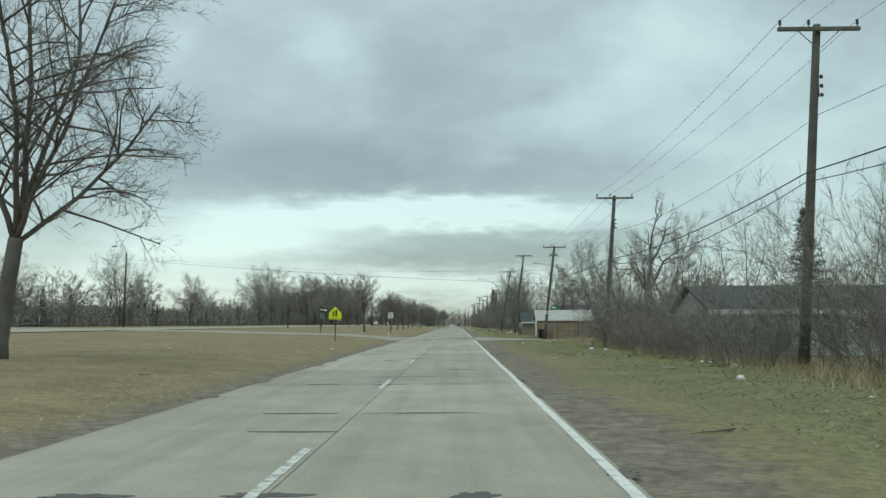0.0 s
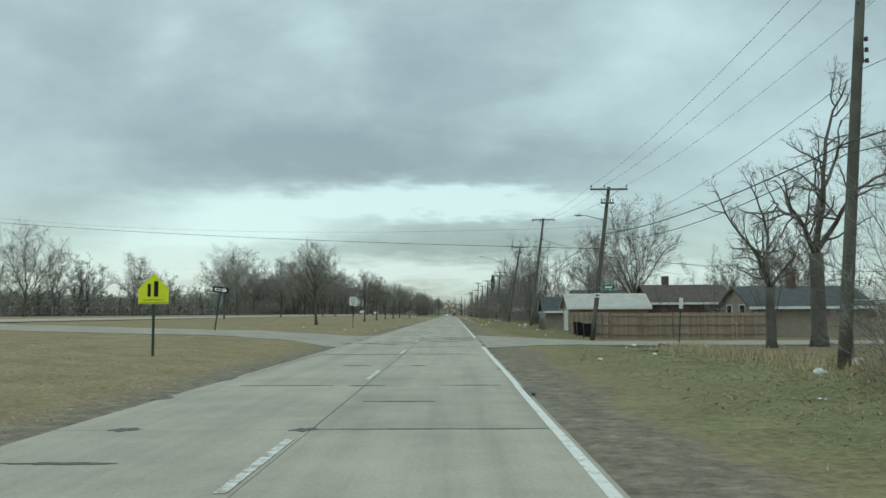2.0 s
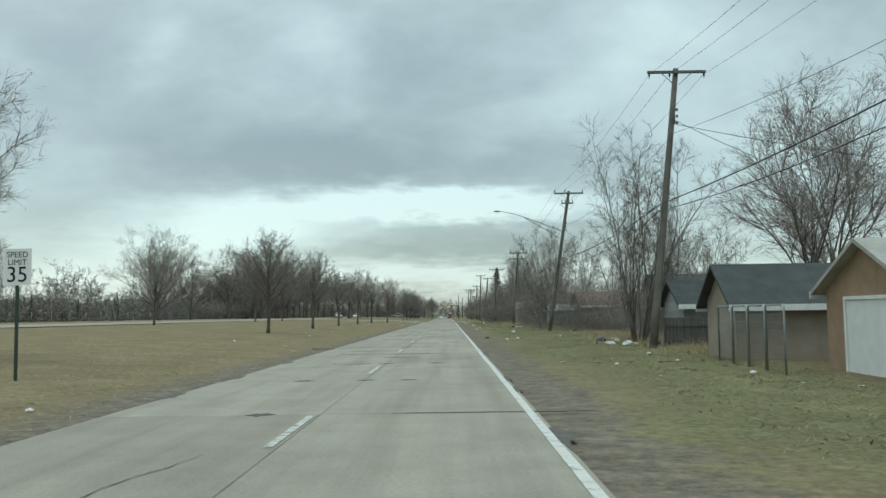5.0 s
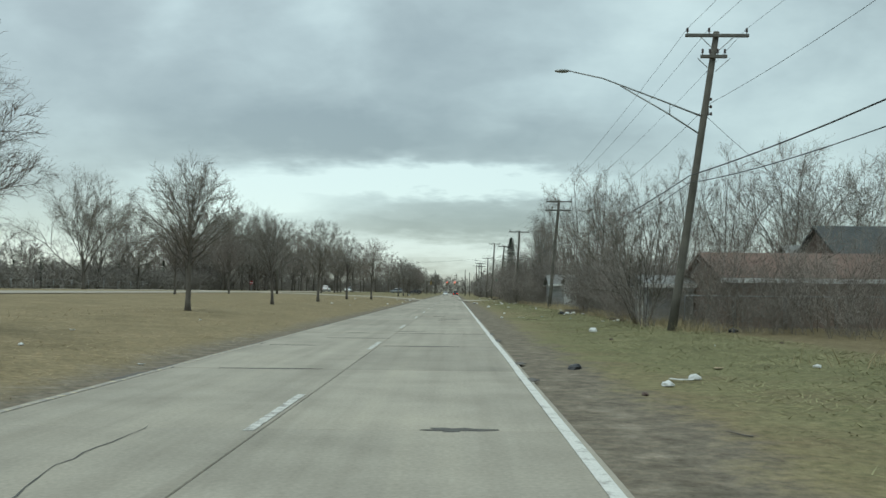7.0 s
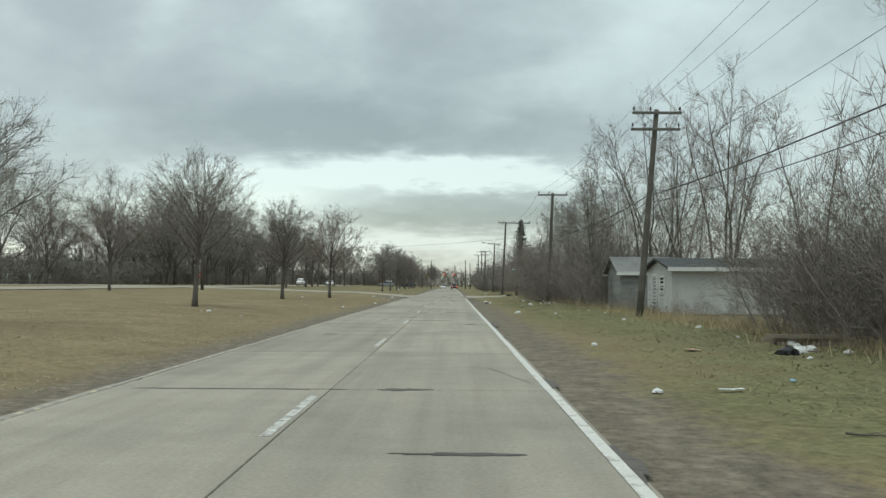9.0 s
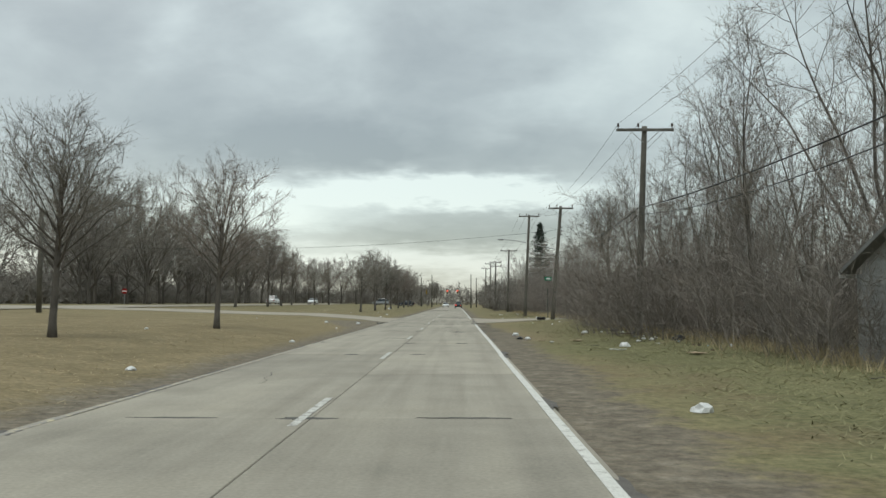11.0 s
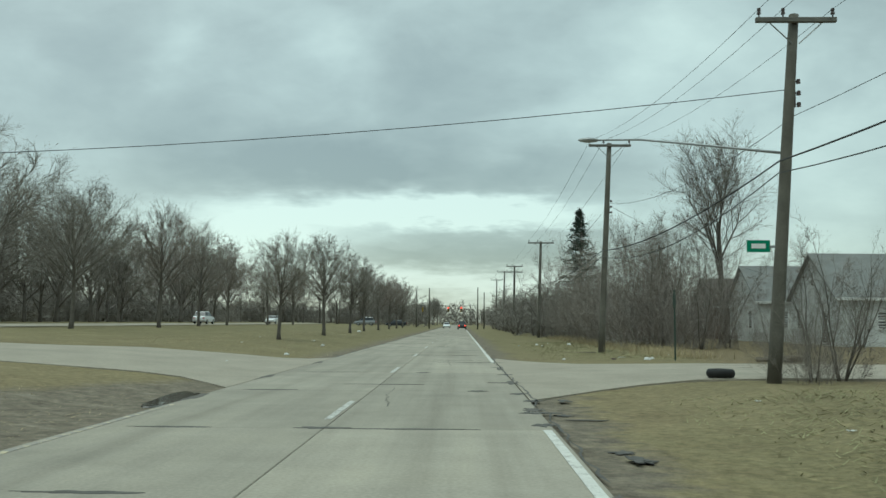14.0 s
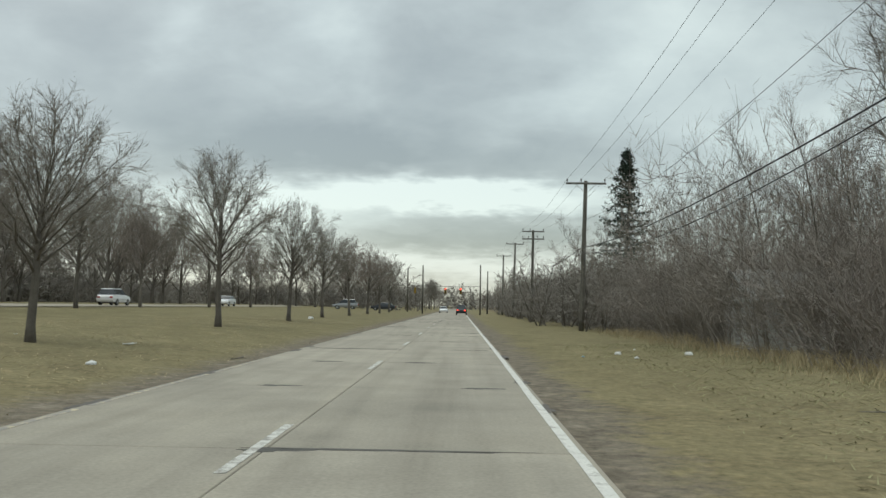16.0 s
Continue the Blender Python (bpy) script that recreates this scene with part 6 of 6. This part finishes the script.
for y0, x0 in ((28, 8.8), (31, 8.6), (34, 8.3), (133, 8.9), (138, 8.6), (141.5, 8.8), (176, 8.4), (183, 8.6), (188, 8.2), (190.5, 8.4), (233, 8.3), (238, 8.0), (243, 7.6), (246, 7.4)):
    for j in range(7):
        drop(rnd.choice((0, 1, 3, 4, 5, 8, 8, 1, 7)), x0 + rnd.uniform(-.6, .8), y0 + rnd.uniform(-1.2, 1.2), rnd.uniform(0.35, 0.8))
for i in range(130):
    y = 12 + 300 * rnd.random()
    if 75 < y < 92 or 266 < y < 284:
        continue
    x = rnd.choice((rnd.uniform(2.4, 8), rnd.uniform(5, 9.2), rnd.uniform(6.5, 9.6)))
    drop(rnd.choice((1, 1, 3, 3, 2, 4, 7, 7, 8, 8, 6, 0, 1)), x, y, rnd.uniform(0.3, 0.75))
for k, x, y, s in [(7, 8.2, 75.8, 1.5), (7, 9.0, 76.2, 1.3), (7, 9.8, 75.6, 1.6), (7, 8.7, 74.9, 1.2), (7, 10.6, 76.0, 1.3), (5, 9.5, 76.6, 0.7), (0, 8.3, 76.5, 0.8), (0, 11.0, 74.5, 0.7), (8, 9.9, 76.7, 1.4), (7, 7.5, 68.6, 1.4), (0, 11.3, 61.0, 0.9), (4, 10.2, 60.4, 1.3), (0, 10.8, 60.0, 0.7)]:
    drop(k, x, y, s)
for i in range(26):
    drop(rnd.choice((1, 3, 3, 7)), rnd.uniform(-13, -5.6), 15 + 300 * rnd.random(), rnd.uniform(0.4, 0.8))


def tyre(x, y):
    n, m, V, F = 24, 10, [], []
    for i in range(n):
        a = 6.2832 * i / n
        for j in range(m):
            b = 6.2832 * j / m
            r = 0.27 + 0.085 * math.cos(b)
            V.append((r * math.cos(a), r * math.sin(a), 0.11 + 0.11 * math.sin(b)))
    F = [(i * m + j, ((i + 1) % n) * m + j, ((i + 1) % n) * m + (j + 1) % m, i * m + (j + 1) % m) for i in range(n) for j in range(m)]
    ob = new("scrap_tyre", raw("scrap_tyre", V, F, RUBBER, True))
    ob.location = (x, y, gz(x, y) + 0.06)
    tagged(ob, "old black tyre lying on the verge", "scrap")


tyre(6.6, 271.9)


def puddle(x, y, lx, ly, rz):
    m = material("muddy_water", (0.06, 0.055, 0.045), 0.05, scale=1.0, vary=0.2, bump=0, spec=0.6)
    rng = random.Random(4)
    pts = []
    for i in range(28):
        a = 6.2832 * i / 28
        r = 1 + 0.4 * noise.noise((math.cos(a) * 1.5, math.sin(a) * 1.5, 7.7))
        pts.append((lx * r * math.cos(a), ly * r * math.sin(a)))
    V = [(px, py, 0.0) for px, py in pts] + [(px * 1.03, py * 1.03, -0.02) for px, py in pts]
    F = [tuple(range(28))] + [(i, i + 28, (i + 1) % 28 + 28, (i + 1) % 28) for i in range(28)]
    ob = new("puddle", raw("puddle", V, F, m))
    ob.location, ob.rotation_euler = (x, y, gz(x, y) + 0.03), (0, 0, radians(rz))
    tagged(ob, "shallow muddy puddle at the street corner", "puddle")


puddle(-5.45, 266.6, 0.40, 1.7, 6)


def log_pile(x, y):
    for i in range(5):
        ob = new("timber", raw("timber", *box_data(-0.9, 0.9, -0.06, 0.06, 0, 0.09), PLYWOOD))
        ob.location = (x + rnd.uniform(-.3, .3), y + rnd.uniform(-.4, .4), gz(x, y) + 0.09 * (i // 2))
        ob.rotation_euler = (0, 0, radians(rnd.uniform(-25, 40)))
        tagged(ob, "broken length of pale timber", "timber", group="discarded timber")


log_pile(12.3, 283.0)
log_pile(8.4, 190.5)


def bin_(x, y):
    t = thing("wheelie_bin", "black wheeled rubbish bin by the fence", "bin", (x, y, gz(x, y)))
    bm = bmesh.new()
    v = [bm.verts.new(p) for p in ((-.22, -.22, 0.08), (.22, -.22, 0.08), (.22, .22, 0.08), (-.22, .22, 0.08), (-.29, -.29, 1.0), (.29, -.29, 1.0), (.29, .29, 1.0), (-.29, .29, 1.0))]
    for f in ((3, 2, 1, 0), (4, 5, 6, 7), (0, 1, 5, 4), (1, 2, 6, 5), (2, 3, 7, 6), (3, 0, 4, 7)):
        bm.faces.new([v[i] for i in f])
    part("body", bm, BAG_BLACK, t)
    part("lid", block(-.32, .32, -.33, .33, 1.0, 1.06, 0.02), BAG_BLACK, t)
    for s in (-0.24, 0.24):
        bm = bmesh.new()
        bmesh.ops.create_cone(bm, segments=12, radius1=0.1, radius2=0.1, depth=0.05, cap_ends=True, matrix=Matrix.Translation((s, 0.24, 0.1)) @ Matrix.Rotation(radians(90), 4, "Y"))
        part("wheel", bm, RUBBER, t)


bin_(9.9, 101.0)
bin_(9.75, 103.5)
bin_(10.0, 107.0)

# ---- grass ----
def blades(name, mat, count, where, h0, h1, label, seed, flat=True):
    rng = np.random.default_rng(seed)
    V, F = np.zeros((count * 3, 3)), []
    k = 0
    while k < count:
        x, y, dens = where(rng)
        if rng.random() > dens:
            continue
        n = 0.5 + 0.5 * noise.noise((x * 0.5, y * 0.5, 3.0))
        if rng.random() > 0.25 + n:
            continue
        g = gz(x, y)
        h = rng.uniform(h0, h1) * (0.5 + n)
        a, b = rng.uniform(0, 6.28), rng.uniform(0, 6.28)
        w = 0.008 + 0.006 * rng.random()
        c, s = math.cos(a) * w, math.sin(a) * w
        l = h * rng.uniform(2.2, 5.0) if flat else h * rng.uniform(0.2, 0.8)
        V[3 * k] = (x - c, y - s, g)
        V[3 * k + 1] = (x + c, y + s, g)
        V[3 * k + 2] = (x + math.cos(b) * l, y + math.sin(b) * l, g + h)
        k += 1
    me = bpy.data.meshes.new(name)
    me.from_pydata(V.tolist(), [], [(3 * i, 3 * i + 1, 3 * i + 2) for i in range(count)])
    me.materials.append(mat)
    tagged(new(name, me), label, "grass", kind="stuff")


def on_street(y):
    return 74.5 < y < 92.5 or 267 < y < 285


def verge(rng):
    x, y = 3.4 + 6.4 * rng.random() ** 0.8, 10 + 305 * rng.random()
    return x, y, 0.0 if on_street(y) else min(1, (x - 3.2) / 1.5)


def weeds(rng):
    x, y = rng.normal(9.4, 0.8), 10 + 320 * rng.random()
    return x, y, 0.0 if on_street(y) or 150 < y < 163 or 92 < y < 125 else 1.0


def field(rng):
    x, y = -(5.6 + 12 * rng.random() ** 1.3), 10 + 330 * rng.random()
    return x, y, 0.0 if on_street(y) else min(1, (-x - 5.3) / 1.0)


blades("verge_grass", BLADE, 90000, verge, 0.02, 0.065, "short green and straw winter grass", 5)
blades("tall_weeds", STRAW, 26000, weeds, 0.12, 0.5, "tall dry weeds at the thicket foot", 6, False)
blades("field_grass", STRAW, 40000, field, 0.014, 0.04, "short dry straw-coloured grass", 7)

# ---- road surface: slabs, joints, paint ----
SLAB = 6.7
def slab_mesh(w):
    g, b = 0.005, 0.008
    V = [(g, g, -0.2), (w - g, g, -0.2), (w - g, SLAB - g, -0.2), (g, SLAB - g, -0.2),
         (g, g, -b), (w - g, g, -b), (w - g, SLAB - g, -b), (g, SLAB - g, -b),
         (g + b, g + b, 0), (w - g - b, g + b, 0), (w - g - b, SLAB - g - b, 0), (g + b, SLAB - g - b, 0)]
    F = [(8, 9, 10, 11)] + [(i, (i + 1) % 4, 4 + (i + 1) % 4, 4 + i) for i in range(4)] + [(4 + i, 4 + (i + 1) % 4, 8 + (i + 1) % 4, 8 + i) for i in range(4)]
    return raw("slab", V, F, CONCRETE)


def lay_road():
    left, right = slab_mesh(ROAD_C - ROAD_L), slab_mesh(ROAD_R - ROAD_C)
    y = 121.2 - 24 * SLAB
    while y < 470:
        part("slab", left, CONCRETE, road, at=(ROAD_L, y, rnd.uniform(-0.004, 0.002)), turn=(0, 0, 0))
        part("slab", right, CONCRETE, road, at=(ROAD_C, y, rnd.uniform(-0.004, 0.002)))
        y += SLAB
    far = raw("far_surface", *box_data(ROAD_L, ROAD_R, y, 2600, -0.2, 0.0), CONCRETE)
    part("far_surface", far, CONCRETE, road)
    bed = raw("joint_bed", *box_data(ROAD_L + 0.02, ROAD_R - 0.02, -45, 470, -0.21, -0.016), JOINT)
    part("joint_bed", bed, JOINT, road, "dark joint filler")


lay_road()


def splat(seed, lx, ly, mat=None, n=30):
    """An irregular thin patch."""
    rng = random.Random(seed)
    o = rng.uniform(0, 90)
    pts = []
    for i in range(n):
        a = 6.2832 * i / n
        r = 1 + 0.7 * noise.noise((math.cos(a) * 2.1 + o, math.sin(a) * 2.1, o)) + 0.3 * noise.noise((math.cos(a) * 6 + o, math.sin(a) * 6, o)) + rng.uniform(-.2, .2)
        pts.append((lx * r * math.cos(a), ly * r * math.sin(a)))
    V = [(x, y, 0.005) for x, y in pts] + [(x * 1.06, y * 1.06, -0.004) for x, y in pts]
    F = [tuple(range(n))] + [(i, i + n, (i + 1) % n + n, (i + 1) % n) for i in range(n)]
    return raw("tar_patch", V, F, mat or TAR)


SPLATS = [splat(1, 0.45, 0.06), splat(2, 0.75, 0.05), splat(3, 0.28, 0.10), splat(4, 0.16, 0.14), splat(5, 1.1, 0.045)]
EDGES = [splat(6, 0.10, 0.55, JOINT), splat(7, 0.14, 0.30, JOINT), splat(8, 0.09, 0.9, JOINT)]


def crack(x0, y0, x1, y1, w=0.012, seed=1):
    rng = random.Random(seed)
    n = max(4, int(math.hypot(x1 - x0, y1 - y0) / 0.25))
    nx, ny = -(y1 - y0), x1 - x0
    l = math.hypot(nx, ny)
    nx, ny = nx / l, ny / l
    V, F, d = [], [], 0.0
    for i in range(n + 1):
        k = i / n
        d = d * 0.8 + rng.uniform(-.05, .05)
        ww = w * rng.uniform(0.4, 1.3) * (1 if 0 < i < n else 0.2)
        x, y = x0 + (x1 - x0) * k + nx * d, y0 + (y1 - y0) * k + ny * d
        V += [(x - nx * ww, y - ny * ww, 0.005), (x + nx * ww, y + ny * ww, 0.005)]
    F = [(2 * i, 2 * i + 1, 2 * i + 3, 2 * i + 2) for i in range(n)]
    part("crack", raw("crack", V, F, TAR), TAR, road)


y = 121.2 - 18 * SLAB
while y < 420:
    for lane in (ROAD_L, ROAD_C):
        if rnd.random() < 0.75:
            part("tar_patch", SPLATS[rnd.randrange(5)], TAR, road, at=(lane + rnd.uniform(0.7, 2.6), y + rnd.uniform(-.03, .05), 0.0))
    if rnd.random() < 0.45:
        part("tar_patch", SPLATS[2 + rnd.randrange(2)], TAR, road, at=(ROAD_C + rnd.uniform(-.1, .15), y + rnd.uniform(-.1, .1), 0.0))
    if rnd.random() < 0.30:
        part("tar_patch", SPLATS[rnd.randrange(2)], TAR, road, at=(rnd.uniform(-4.2, 0.8), y + rnd.uniform(1, 5), 0.0))
    part("broken_edge", EDGES[rnd.randrange(3)], JOINT, road, at=(ROAD_R - rnd.uniform(-0.02, 0.09), y + rnd.uniform(0, 6), 0.0))
    part("broken_edge", EDGES[rnd.randrange(3)], JOINT, road, at=(ROAD_L + rnd.uniform(-0.02, 0.09), y + rnd.uniform(0, 6), 0.0))
    y += SLAB
crack(-0.1, 243.2, 0.2, 252.5, seed=3)
part("tar_patch", SPLATS[3], TAR, road, at=(0.05, 246.8, 0), turn=(0, 0, 20)).scale = (2.0, 2.0, 1)
for i, yy in enumerate((262.5, 264.2, 266.4, 268.0, 271.3, 274.6, 278.5)):
    part("tar_patch", SPLATS[(3, 2, 3, 3, 0, 2, 3)[i]], TAR, road, at=(1.25 + 0.08 * (i % 3), yy, 0)).scale = (0.9, 1.1, 1)
crack(1.45, 258, 1.35, 285, 0.02, seed=5)
for i in range(16):
    part("tar_patch", SPLATS[(0, 1, 4, 2)[i % 4]], TAR, road, at=(rnd.uniform(-4.3, 1.0), 77.0 + 0.9 * i + rnd.uniform(-.4, .4), 0.0), turn=(0, 0, rnd.uniform(-14, 14)))
for i in range(14):
    yy = 20 + 20 * i + rnd.uniform(-5, 5)
    xx = rnd.uniform(-4.5, 1.2)
    crack(xx, yy, xx + rnd.uniform(-.8, .8), yy + rnd.uniform(1.5, 5), 0.008, seed=20 + i)

# broken lumps of surface on the shoulder by the second side street
RUBBLE = [splat(9, 0.20, 0.09), splat(10, 0.13, 0.12), splat(11, 0.26, 0.08, JOINT)]
for i in range(16):
    part("broken_patch", RUBBLE[i % 3], TAR, road, at=(1.5 + 0.9 * rnd.random() ** 1.7, 250 + 20 * rnd.random(), -0.035 + 0.035 * (i % 3 == 0)), turn=(0, 0, rnd.uniform(0, 180)))

# paint
line = raw("edge_line", *box_data(-0.06, 0.06, 0, SLAB, 0.0, 0.0035), WHITE_PAINT)
y = 121.2 - 20 * SLAB
while y < 440:
    if not (72.5 < y + 3 < 90 or 262 < y + 3 < 282):
        part("edge_line", line, WHITE_PAINT, road, "worn white edge line", at=(1.24 + rnd.uniform(-.01, .01), y, 0.002))
    y += SLAB
DASH_PAINT = paint_material("worn_dash_paint", (0.56, 0.55, 0.51), 0.42)
dash = raw("lane_dash", *box_data(-0.055, 0.055, 0, 3.05, 0.0, 0.0035), DASH_PAINT)
y = 287.4 - 12.19 * 25
while y < 440:
    part("lane_dash", dash, DASH_PAINT, road, "worn white dash", at=(ROAD_C - 0.11, y, 0.002))
    y += 12.19
edge = raw("worn_line", *box_data(-0.05, 0.05, 0, 5.6, 0.0, 0.0035), YELLOW_PAINT)
for yy in [58, 64, 69.5] + [142 + 5.6 * i for i in range(22)] + [286, 292, 298]:
    part("worn_line", edge, YELLOW_PAINT, road, "worn yellowish edge line", at=(ROAD_L + 0.12, yy, 0.002))
